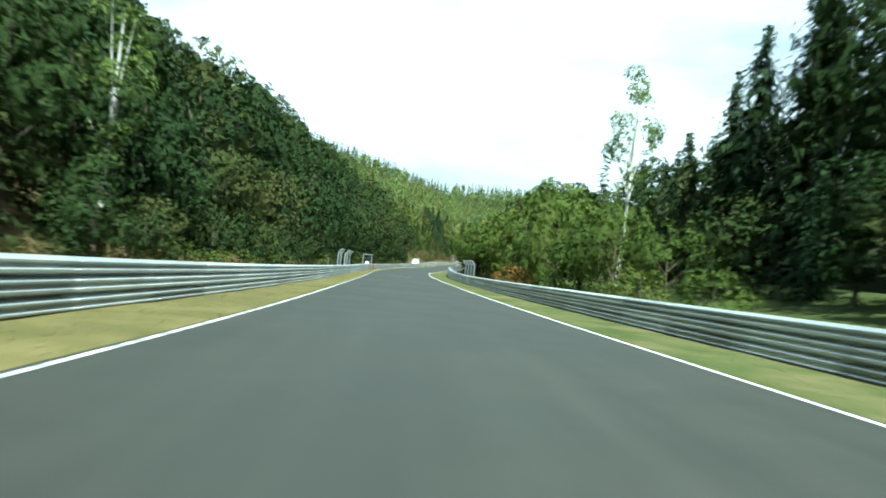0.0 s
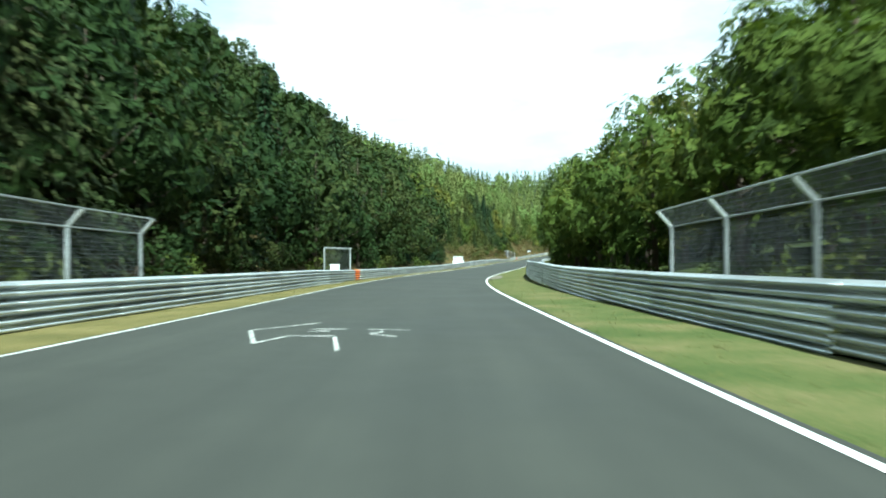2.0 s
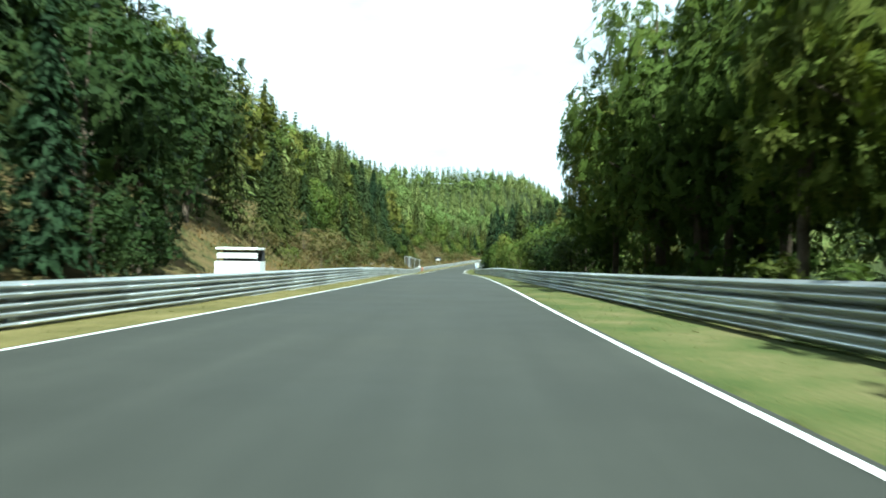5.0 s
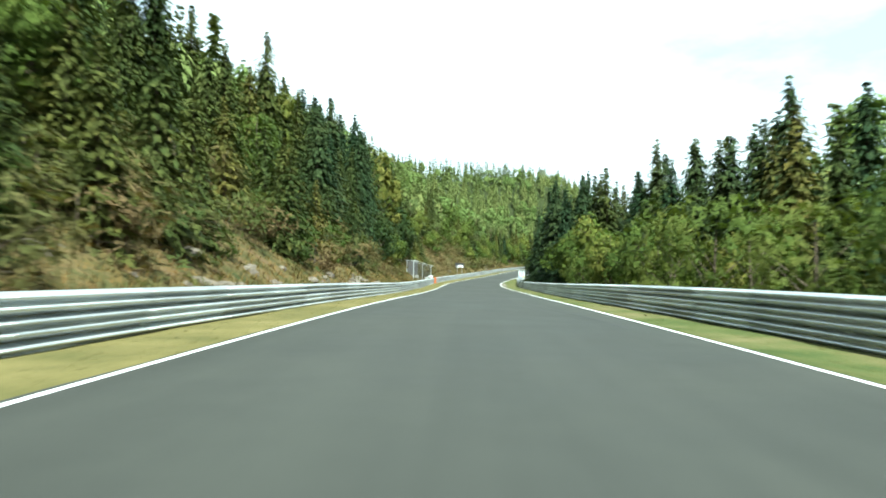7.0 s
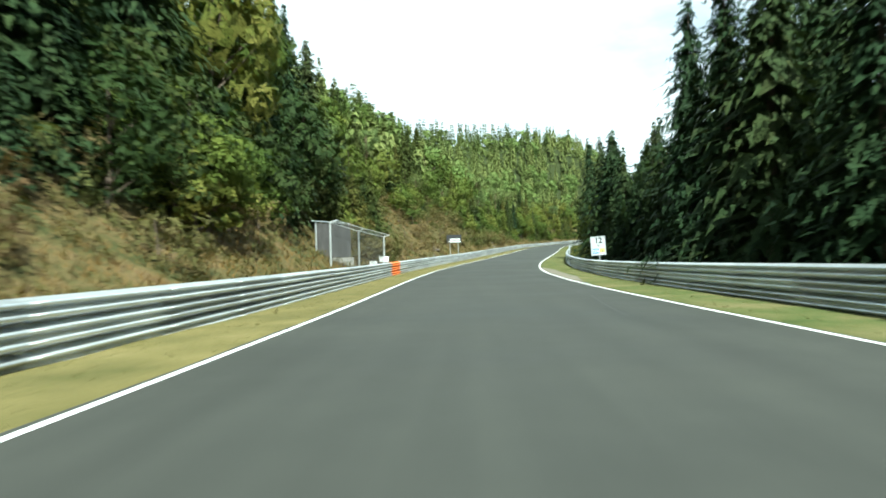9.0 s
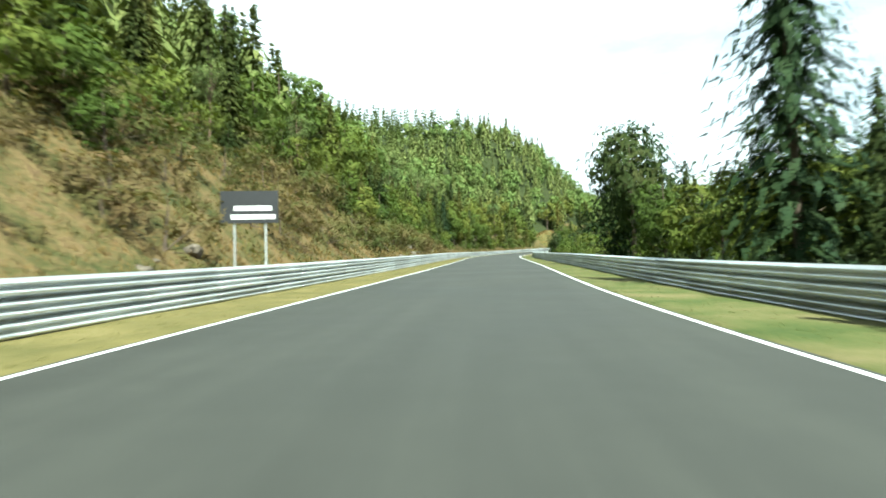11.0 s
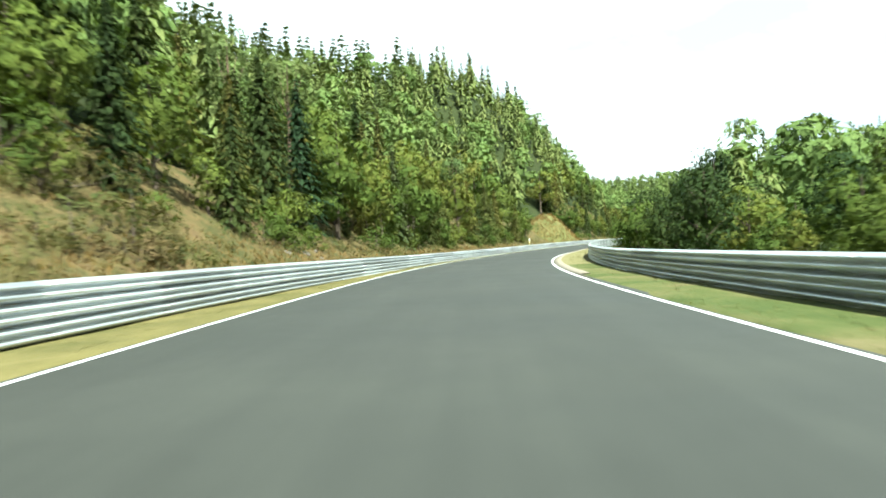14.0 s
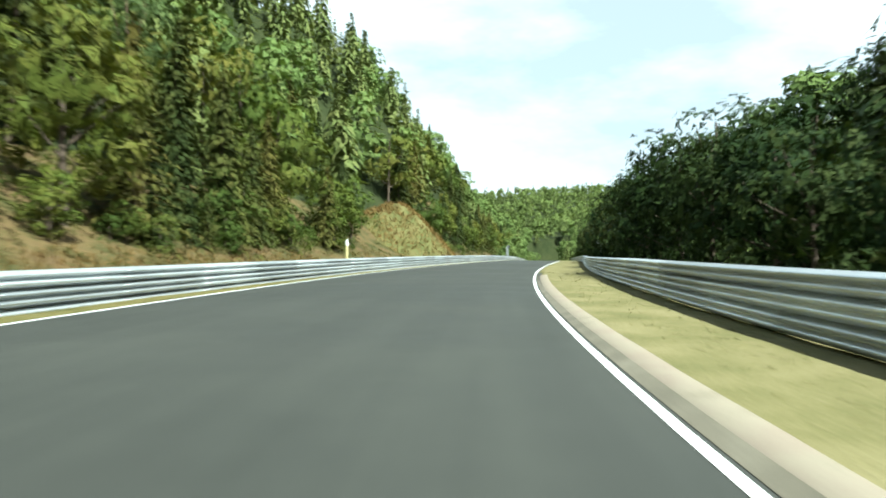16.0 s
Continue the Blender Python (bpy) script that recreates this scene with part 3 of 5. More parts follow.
# ---------------------------------------------------------------- fences, posts, boards
def fence(posts, height, base_up, lean, label):
    """A catch fence: posts that bend over at the top, rails and a wire mesh. posts: (s, o[, foot above the rest])."""
    posts = [(*q, 0.0)[:3] for q in posts]
    p0 = on_road(posts[0][0], posts[0][1], base_up + posts[0][2])
    thing = tagged(new("catch_fence"), label, "fence", "catch fences")
    thing.location = p0
    tops, bends, feet = [], [], []
    for s, o, more in posts:
        foot = on_road(s, o, base_up + more) - p0
        h = heading(s)
        inward = Vector((math.cos(h), math.sin(h), 0)) * (-1 if o > 0 else 1)
        bend = foot + Vector((0, 0, height))
        tip = bend + inward * lean[0] + Vector((0, 0, lean[1]))
        bm = bmesh.new()
        bar(bm, foot - Vector((0, 0, 0.3)), bend, 0.055)
        bar(bm, bend, tip, 0.05)
        part("post", bm, M_STEEL, thing)
        tops.append(tip), bends.append(bend), feet.append(foot)
    for line in (tops, bends):
        bm = bmesh.new()
        for a, b in zip(line, line[1:]):
            bar(bm, a, b, 0.022, 6)
        part("rail", bm, M_STEEL, thing)
    # woven wire: slanted wires both ways, and level strands
    vs, fs = [], []

    def wire(a, b, r=0.0045):
        d = (b - a).normalized()
        u = d.orthogonal().normalized() * r
        w = d.cross(u)
        n = len(vs)
        for q in (a, b):
            vs.extend([tuple(q + u), tuple(q - u * 0.5 + w * 0.87), tuple(q - u * 0.5 - w * 0.87)])
        fs.extend([(n, n + 1, n + 4, n + 3), (n + 1, n + 2, n + 5, n + 4), (n + 2, n, n + 3, n + 5)])

    for i in range(len(feet) - 1):
        for lo, hi in ((feet, bends), (bends, tops)):
            a, b, c, d = lo[i], lo[i + 1], hi[i], hi[i + 1]
            wide, tall = (b - a).length, (c - a).length
            nx, nz = max(int(wide / 0.10), 2), max(int(tall / 0.10), 1)
            for k in range(nz + 1):
                wire(a.lerp(c, k / nz), b.lerp(d, k / nz))
            for k in range(nx + 1):
                wire(a.lerp(b, k / nx), c.lerp(d, k / nx))
    child("wire_mesh", mesh_of("wire_mesh", vs, fs, M_WIRE), thing, "fine grey wire netting")
    return thing


fence([(61.8, -7.0), (65.8, -7.0)], 2.05, 0.1, (0.38, 0.42), "steel catch fence with bent posts behind the guard rail")
fence([(71.8, -7.0), (75.6, -7.0), (79.4, -6.9)], 2.05, 0.1, (0.38, 0.42), "steel catch fence with bent posts behind the guard rail")
fence([(67.4, 7.8), (70.6, 7.8), (74.4, 7.85), (78.2, 7.9)], 2.1, 0.1, (0.38, 0.42), "steel catch fence with bent posts beside the track")
fence([(108.8, -7.2), (112.5, -6.1)], 2.3, 0.1, (0.12, 0.05), "short steel mesh fence panel at a marshal gap")
fence([(324.4, -8.8, 0.7), (328.0, -7.8, 0.3), (332.4, -6.9)], 2.35, 0.35, (0.40, 0.12), "steel mesh fence panels at a marshal gap")
fence([(655, -5.9), (659, -6.0), (663, -6.1)], 2.4, 0.1, (0.38, 0.42), "steel catch fence with bent posts behind the guard rail")


def white_box(s, o, up, size, name, label):
    thing = tagged(new(name), label, "box")
    thing.matrix_world = pose(*on_road(s, o, up), 0, 0, math.degrees(heading(s)))
    bm = bmesh.new()
    box(bm, size, (0, 0, size[2] / 2), bevel=0.02)
    case = part("case", bm, M_WHITE, thing)
    bm = bmesh.new()
    box(bm, (size[0] * 1.06, size[1] * 1.06, 0.04), (0, 0, size[2] + 0.02), bevel=0.01)
    part("lid", bm, M_WHITE, case)
    bm = bmesh.new()
    box(bm, (size[0] * 0.8, 0.012, size[2] * 0.7), (0, -size[1] / 2 - 0.004, size[2] * 0.48), bevel=0.004)
    part("door", bm, M_WHITE, case)
    bm = bmesh.new()
    box(bm, (0.08, 0.08, up + 0.4), (0, 0, -(up + 0.4) / 2))
    part("post", bm, M_STEEL, thing)


white_box(108.6, -6.4, 0.85, (0.62, 0.3, 0.36), "signal_box", "white marshal signal box behind the guard rail")
white_box(332.6, -6.95, 0.95, (0.62, 0.3, 0.36), "signal_box", "white marshal signal box behind the guard rail")
white_box(331.6, -7.5, 0.75, (0.5, 0.3, 0.26), "signal_box", "low grey-white box behind the wire fence")


def marshal_post():
    """A white hut with a slit under its roof, behind the rail."""
    thing = tagged(new("marshal_post"), "white panelled marshal post behind the guard rail", "hut")
    thing.matrix_world = pose(*on_road(186, -7.7, 0.4), 0, 0, math.degrees(heading(186)))
    for name, size, at, mat in (("front_panel", (1.85, 0.06, 0.85), (0, -0.5, 0.42), M_WHITE), ("side_panel", (0.06, 0.9, 0.85), (-0.9, 0, 0.42), M_WHITE),
                                ("side_panel", (0.06, 0.9, 0.85), (0.9, 0, 0.42), M_WHITE), ("window_band", (1.7, 0.05, 0.22), (0, -0.46, 1.08), M_WHITE),
                                ("back_panel", (1.8, 0.05, 1.3), (0, 0.45, 0.65), M_DARK), ("roof", (1.75, 1.15, 0.10), (0, 0, 1.38), M_WHITE)):
        bm = bmesh.new()
        box(bm, size, at, bevel=0.01)
        part(name, bm, mat, thing)
    for x in (-0.8, 0.8):
        for y in (-0.44, 0.42):
            bm = bmesh.new()
            box(bm, (0.07, 0.07, 1.9), (x, y, 0.45))
            part("post", bm, M_DARK, thing)


marshal_post()


def sign_board():
    thing = tagged(new("sign_board"), "dark roadside board with two white bars of lettering", "sign")
    thing.matrix_world = pose(*on_road(372, -7.0, 0.45), 0, 0, math.degrees(heading(372)) + 8)
    bm = bmesh.new()
    box(bm, (1.85, 0.05, 1.05), (0, 0, 2.38), bevel=0.01)
    panel = part("panel", bm, M_DARK, thing)
    for z, w in ((2.34, 1.2), (2.06, 1.4)):
        bm = bmesh.new()
        box(bm, (w, 0.012, 0.15), (0.12, -0.034, z))
        part("bar", bm, M_WHITE, panel, "white bar of unreadable lettering")
    for x in (-0.5, 0.5):
        bm = bmesh.new()
        bar(bm, (x, 0.06, -0.6), (x, 0.06, 2.7), 0.035)
        part("post", bm, M_STEEL, thing)


sign_board()


def text_part(body, size, at, parent, material):
    cu = bpy.data.curves.new("lettering", "FONT")
    cu.body, cu.size, cu.extrude, cu.align_x, cu.align_y = body, size, 0.003, "CENTER", "CENTER"
    cu.offset = 0.012 * size / 0.4
    cu.materials.append(material)
    ob = child("lettering", cu, parent)
    ob.matrix_basis = Matrix.Translation(at) @ pose(0, 0, 0, 90, 0, 0)


def km_sign():
    thing = tagged(new("kilometre_sign"), "white kilometre sign with black 12 and coloured panels", "sign")
    thing.matrix_world = pose(*on_road(330.5, 7.47, -0.05), 0, -3, math.degrees(heading(329)) + 4)
    bm = bmesh.new()
    box(bm, (0.92, 0.03, 1.16), (0, 0, 1.78), bevel=0.01)
    panel = part("panel", bm, M_SIGN, thing)
    for x in (-0.47, 0.47):
        bm = bmesh.new()
        box(bm, (0.05, 0.05, 1.2), (x, 0, 1.78), bevel=0.01)
        part("frame_side", bm, M_STEEL, panel, "grey metal frame")
    for z in (1.19, 2.37):
        bm = bmesh.new()
        box(bm, (0.99, 0.05, 0.05), (0, 0, z), bevel=0.01)
        part("frame_bar", bm, M_STEEL, panel, "grey metal frame")
    bm = bmesh.new()
    box(bm, (0.42, 0.008, 0.30), (-0.18, -0.02, 1.45))
    part("blue_panel", bm, M_BLUE, panel, "blue field with pale stripes")
    for z in (1.40, 1.50):
        bm = bmesh.new()
        box(bm, (0.40, 0.006, 0.03), (-0.17, -0.027, z))
        part("stripe", bm, M_WHITE, panel)
    bm = bmesh.new()
    box(bm, (0.34, 0.008, 0.26), (0.23, -0.02, 1.47))
    part("yellow_panel", bm, M_YELLOW, panel, "yellow field with a dark emblem")
    bm = bmesh.new()
    box(bm, (0.10, 0.006, 0.07), (0.26, -0.027, 1.42), bevel=0.002)
    part("emblem", bm, M_DARK, panel)
    text_part("12", 0.50, (0.03, -0.019, 2.11), panel, M_DARK)
    text_part("km", 0.15, (0.03, -0.019, 1.80), panel, M_DARK)
    bm = bmesh.new()
    bar(bm, (0.05, 0.05, -0.5), (0.05, 0.05, 2.2), 0.04)
    part("post", bm, M_STEEL, thing)


km_sign()


def marker_post(s, o):
    thing = tagged(new("marker_post"), "slim faded yellow marker post on the grass bank", "post")
    thing.location = on_road(s, o, 0.0)
    bm = bmesh.new()
    bmesh.ops.create_cone(bm, cap_ends=True, segments=10, radius1=0.075, radius2=0.055, depth=1.9, matrix=Matrix.Translation((0, 0, 0.75)))
    part("shaft", bm, M_CREAM, thing)
    bm = bmesh.new()
    bmesh.ops.create_cone(bm, cap_ends=True, segments=10, radius1=0.08, radius2=0.06, depth=0.3, matrix=Matrix.Translation((0, 0, 1.55)))
    part("cap", bm, M_WHITE, thing)


marker_post(553, -5.4)


def far_board():
    thing = tagged(new("track_board"), "small white board on a steel post beyond the guard rail", "sign")
    thing.matrix_world = pose(*on_road(599, 9.4, -0.4), 0, 0, math.degrees(heading(599)))
    bm = bmesh.new()
    box(bm, (0.75, 0.03, 0.95), (0, 0, 3.1), bevel=0.01)
    part("panel", bm, M_WHITE, thing)
    bm = bmesh.new()
    bar(bm, (0, 0.04, -0.6), (0, 0.04, 3.5), 0.04)
    part("post", bm, M_STEEL, thing)


far_board()


def board_wall():
    """Upright grey boards on a low plinth, behind the wire fence."""
    a, b = on_road(325.8, -9.9, 1.25), on_road(330.4, -8.8, 0.85)
    thing = tagged(new("board_screen"), "dark grey board screen on a pale concrete plinth behind wire fence", "screen")
    d = b - a
    thing.matrix_world = pose(*a, 0, 0, math.degrees(math.atan2(d.y, d.x)))
    n = 20
    step = d.length / n
    bm = bmesh.new()
    box(bm, (step - 0.02, 0.035, 2.1), (0, 0, 0), bevel=0.006)
    me = bpy.data.meshes.new("board")
    bm.to_mesh(me)
    bm.free()
    me.materials.append(M_ROOF)
    for k in range(n):
        child("board", me, thing).location = (step * (k + 0.5), 0.006 * (k % 3), 1.15 + 0.02 * ((k * 7) % 3))
    for x in (0.05, d.length / 2, d.length - 0.05):
        bm = bmesh.new()
        bar(bm, (x, 0.09, -0.7), (x, 0.09, 2.35), 0.05)
        part("post", bm, M_STEEL, thing)
    bm = bmesh.new()
    bar(bm, (-0.5, 0.09, 2.33), (d.length + 0.1, 0.09, 2.33), 0.04)
    part("rail", bm, M_STEEL, thing)
    bm = bmesh.new()
    box(bm, (d.length + 0.3, 0.3, 0.8), (d.length / 2, 0, -0.3), bevel=0.02)
    part("plinth", bm, M_CONCRETE, thing, "pale concrete plinth")


board_wall()


def lone_post(s, o, tall):
    thing = tagged(new("wooden_post"), "weathered grey wooden post behind the guard rail", "post")
    thing.matrix_world = pose(*on_road(s, o, 0.2), 1.5, -2, 20)
    bm = bmesh.new()
    box(bm, (0.13, 0.13, tall + 0.6), (0, 0, tall / 2 - 0.3), bevel=0.015)
    part("shaft", bm, M_ROOF, thing)
    bm = bmesh.new()
    box(bm, (0.15, 0.15, 0.03), (0, 0, tall + 0.015), bevel=0.008)
    part("cap", bm, M_ROOF, thing)


lone_post(56, -7.4, 1.35)


def kerb(first, last, o, wide, name, label, tall=0.05):
    """Cast concrete along the edge, with a sloping face and rounded edges."""
    prof = [(-wide / 2, -0.12), (-wide / 2, tall - 0.045), (-wide / 2 + 0.02, tall - 0.02), (wide / 2 - 0.03, tall + 0.012), (wide / 2, tall), (wide / 2, -0.12)]
    s = np.arange(first, last + 0.1, 1.0)
    vs = [tuple(on_road(q, o + x, z + 0.004 * math.sin(q * 1.7))) for q in s for x, z in prof]
    k = len(prof)
    fs = [(a * k + c, a * k + c + 1, (a + 1) * k + c + 1, (a + 1) * k + c) for a in range(len(s) - 1) for c in range(k - 1)]
    return tagged(new(name, mesh_of(name, vs, fs, M_KERB)), label, "kerb", kind="structure")


kerb(476, 553, 4.60, 0.36, "kerb_bend", "pale worn concrete kerb beside the edge line")


def apron(name, first, last, width, material, label):
    rows = []
    for s in np.arange(first, last + 0.1, 1.0):
        t = (s - first) / (last - first)
        w = width * min(1.0, 4 * t, 4 * (1 - t)) * (0.96 + 0.04 * math.sin(s * 0.9))
        rows.append((s, 4.29, 4.32 + w, 0.006, 0.05))
    return ribbon(name, rows, material, label)


apron("apron_concrete", 113, 130, 1.05, M_DUSTY, "dusty grey concrete apron at the inside of the bend")
apron("apron_gravel", 316, 344, 0.75, M_DUSTY, "pale worn gravel strip at the inside of the bend")
apron("gutter", 472, 556, 0.13, M_DUSTY, "dusty grey-brown gutter between edge line and kerb")


def road_scrawl():
    """Faded white lines painted across the track."""
    thing = tagged(new("painted_marks"), "faded white scrawled paint marks on the asphalt", "road paint", kind="structure")
    a, c, d, m = (72.24, -1.85), (70.01, -1.2), (71.13, -0.91), (71.46, 0.43)
    strokes = ((a, (73.98, -0.85)), (a, c), (c, d), (d, (71.09, -0.14)), ((72.45, -0.77), (72.42, -0.05)), ((72.0, -0.72), (71.99, -0.35)), ((72.31, 0.31), (72.18, 1.12)),
               (m, (70.89, 0.95)), (m, (71.85, 0.66)), ((70.94, -0.1), (68.93, 0.24)))
    for (s0, o0), (s1, o1) in strokes:
        a, b = on_road(s0, o0, 0.006), on_road(s1, o1, 0.006)
        d = (b - a).normalized()
        n = Vector((-d.y, d.x, 0)) * 0.028
        child("stroke", mesh_of("stroke", [tuple(a - n), tuple(b - n), tuple(b + n), tuple(a + n)], [(0, 1, 2, 3)], M_LINE_WORN), thing)


road_scrawl()


def skid_marks():
    """Dark rubber left by braking cars."""
    thing = tagged(new("skid_marks"), "dark rubber skid marks on the asphalt", "skid mark", kind="structure")
    for s0, o0, s1, o1 in ((236, 3.35, 249, 1.75), (239, 3.25, 251, 2.35), (420, 1.98, 446, 3.0), (298, 2.2, 306, 2.9)):
        rows = [on_road(s0 + (s1 - s0) * q / 8, o0 + (o1 - o0) * (q / 8) ** 1.3 + e * (0.045 - 0.003 * q), 0.004) for q in range(9) for e in (-1, 1)]
        child("streak", mesh_of("streak", [tuple(v) for v in rows], [(2 * q, 2 * q + 1, 2 * q + 3, 2 * q + 2) for q in range(8)], M_RUBBER), thing)


skid_marks()

# ---------------------------------------------------------------- plants
RNG = np.random.default_rng(7)
UP = np.array([0.0, 0.0, 1.0])


def unit(n):
    v = RNG.normal(size=(n, 3))
    return v / np.linalg.norm(v, axis=1, keepdims=True)


def normed(v):
    return v / (np.linalg.norm(v, axis=-1, keepdims=True) + 1e-9)


def cards(c, n, a, b, along=None):
    """Corners of pointed leaf sprays at places c with normals n, half length a, half width b."""
    m = len(c)
    ref = unit(m) if along is None else along
    u = normed(ref - (ref * n).sum(1, keepdims=True) * n)
    w = np.cross(n, u)
    a, b = np.broadcast_to(a, m)[:, None], np.broadcast_to(b, m)[:, None]
    return np.stack([c - u * a - w * b, c + u * a, c - u * a + w * b], 1).reshape(-1, 3)


def leaf_mesh(name, v, n, material):
    """Loose leaves, shaded with the round of the bough that they grow on."""
    me = smooth_faces(mesh_of(name, v, np.arange(len(v)).reshape(-1, 3), material))
    me.normals_split_custom_set_from_vertices(n)
    return me


def broad_crown(height, radius, base, clumps, leaves, size, slim=0.62, inner=120):
    """Leaves on the outside of many clumps: corners, their normals, and the clumps' centres."""
    vs, ns = [], []
    mid, half = (height + base) / 2, (height - base) / 2
    centres = []
    for k in range(clumps):
        d = unit(1)[0]
        t = RNG.uniform(0.45, 0.86)
        zz = d[2] * t
        wide = radius * (1.0 - 0.25 * max(zz, 0)) * RNG.uniform(0.8, 1.15)
        centres.append((d[0] * t * wide, d[1] * t * wide, mid + zz * half))
    centres = np.array(centres)
    for c in centres:
        r = radius * RNG.uniform(0.26, 0.42)
        d = unit(leaves)
        out = normed(c - np.array([0, 0, mid]))
        d = d[d @ out > -0.3]
        p = c + d * r * RNG.uniform(0.75, 1.12, (len(d), 1)) * np.array([1, 1, 0.8])
        n = normed(d + 0.5 * unit(len(d)) + 0.35 * UP)
        s = size * RNG.uniform(0.7, 1.3, len(d))
        vs.append(cards(p, n, s, s * slim))
        ns.append(np.repeat(normed(0.75 * d + 0.25 * out + 0.3 * UP + 0.18 * unit(len(d))), 3, 0))
    if inner:       # shaded inner foliage
        d = unit(inner)
        p = d * RNG.uniform(0.2, 0.62, (inner, 1)) * np.array([radius, radius, half]) + np.array([0, 0, mid])
        vs.append(cards(p, normed(d + 0.5 * unit(inner)), min(size * 2.2, 0.55), min(size * 1.5, 0.4)))
        ns.append(np.repeat(d, 3, 0))
    return np.concatenate(vs), np.concatenate(ns), centres


def broad_trunk(height, base, centres, r):
    """A trunk with limbs that grow out of it, in one skin."""
    starts = sorted(max(max(base, 0.1) * 0.8, min(c[2] - 0.8, height * 0.6) * 0.8) for c in centres[:7])
    line = [(-0.6, 0.0, 0.0, r * 1.25)]
    for z in sorted(set(starts + [height * 0.7, height * 0.85])):
        z = float(z)
        q = z / height
        line.append((z, 0.1 * math.sin(3 * q), -0.1 * q, r * (1.12 - 1.1 * q)))
    vs, fs = tube([(x, y, z) for z, x, y, w in line], [w for z, x, y, w in line])
    stem = [Vector(v) for v in vs]
    for c in centres[:7]:
        z0 = max(max(base, 0.1) * 0.8, min(c[2] - 0.8, height * 0.6) * 0.8)
        lv, lf = tube([(c[0] * 0.02, c[1] * 0.02, z0), (c[0] * 0.5, c[1] * 0.5, (z0 + c[2]) / 2), tuple(c)], [r * 0.4, r * 0.25, r * 0.08], 5)
        n = len(vs)
        hold = min(range(len(stem)), key=lambda k: (stem[k] - lv[0]).length)
        vs += lv
        fs += [tuple(hold if k == 0 else k + n for k in q) for q in lf]
    return np.array([tuple(v) for v in vs]), np.array(fs)


def spruce_crown(height, radius, base, whorls, boughs, per, size, slim=0.45, inner=0):
    """Whorls of drooping boughs, closer together towards the top, each a flat fan of sprays with twigs that hang from it."""
    c, n, al, sz, sn = [], [], [], [], []
    for i in range(whorls):
        t = ((i + RNG.uniform(-0.2, 0.2)) / (whorls - 1)) ** 0.74 if i else 0.0
        t = min(t, 0.99)
        z = base + (height - base) * t
        reach = radius * (1 - t) ** 0.78 * RNG.uniform(0.86, 1.12) + 0.10
        for k in range(boughs if t < 0.8 else 5):
            a = 2 * math.pi * (k + RNG.uniform(-0.35, 0.35)) / boughs + i * 0.9
            length = reach * RNG.uniform(0.62, 1.2)
            d = np.array([math.cos(a), math.sin(a), 0.0])
            side = np.array([-d[1], d[0], 0.0])
            m = max(1, int(per * (0.3 + 0.7 * (1 - t)) + 0.5))
            lift = RNG.uniform(-0.12, 0.12)
            rising = 1.4 if t > 0.8 else 0.0        # young shoots stand up
            for j in range(m):
                q = 1.0 - (1.0 - (j + RNG.uniform(0.3, 0.9)) / m) * 0.8
                off = RNG.uniform(-1, 1) * 0.26 * length * (1.15 - q)
                c.append(d * length * q + side * off + UP * (z + lift - 0.32 * length * q ** 1.3))
                hang = j % 2
                n.append(normed((0.45 if hang else 1.0) * UP + d * (0.85 if hang else 0.35) + side * RNG.uniform(-0.4, 0.4)))
                al.append(d + (rising - (0.8 if hang else 0.3)) * UP + side * RNG.uniform(-0.7, 0.7))
                sz.append(size * RNG.uniform(0.7, 1.25) * (1 - 0.45 * t))
                sn.append(normed(0.62 * UP + 0.75 * d + side * off / (length + 0.1) + 0.15 * unit(1)[0]))
    for i in range(inner):      # dense twigs about the stem
        t = (i + 0.5) / inner * 0.93
        a = i * 2.4 + RNG.uniform(-0.3, 0.3)
        d = np.array([math.cos(a), math.sin(a), 0.0])
        reach = radius * (1 - t) ** 0.78
        c.append(d * reach * RNG.uniform(0.2, 0.55) + UP * (base + (height - base) * t))
        n.append(normed(0.55 * d + 0.8 * UP + 0.35 * unit(1)[0]))
        al.append(d - 0.45 * UP + 0.4 * unit(1)[0])
        sz.append(min(0.3 + reach * 0.26, 0.8))
        sn.append(normed(d + 0.2 * UP))
    c, n, al, sz, sn = map(np.array, (c, n, al, sz, sn))
    return cards(c, n, sz, sz * slim, al), np.repeat(sn, 3, 0)


def straight_trunk(height, r):
    return joined([tube([(0, 0, -0.8), (0, 0, height * 0.5), (0.05, 0, height * 0.96)], [r, r * 0.65, r * 0.08])])


def thing_of(name, label, category, group, trunk, crown, bark, leaves):
    ob = tagged(new(name), label, category, group)
    child("trunk", smooth_faces(mesh_of("trunk", *trunk, bark)), ob)
    child("crown", leaf_mesh("crown", *crown, leaves), ob)
    return ob


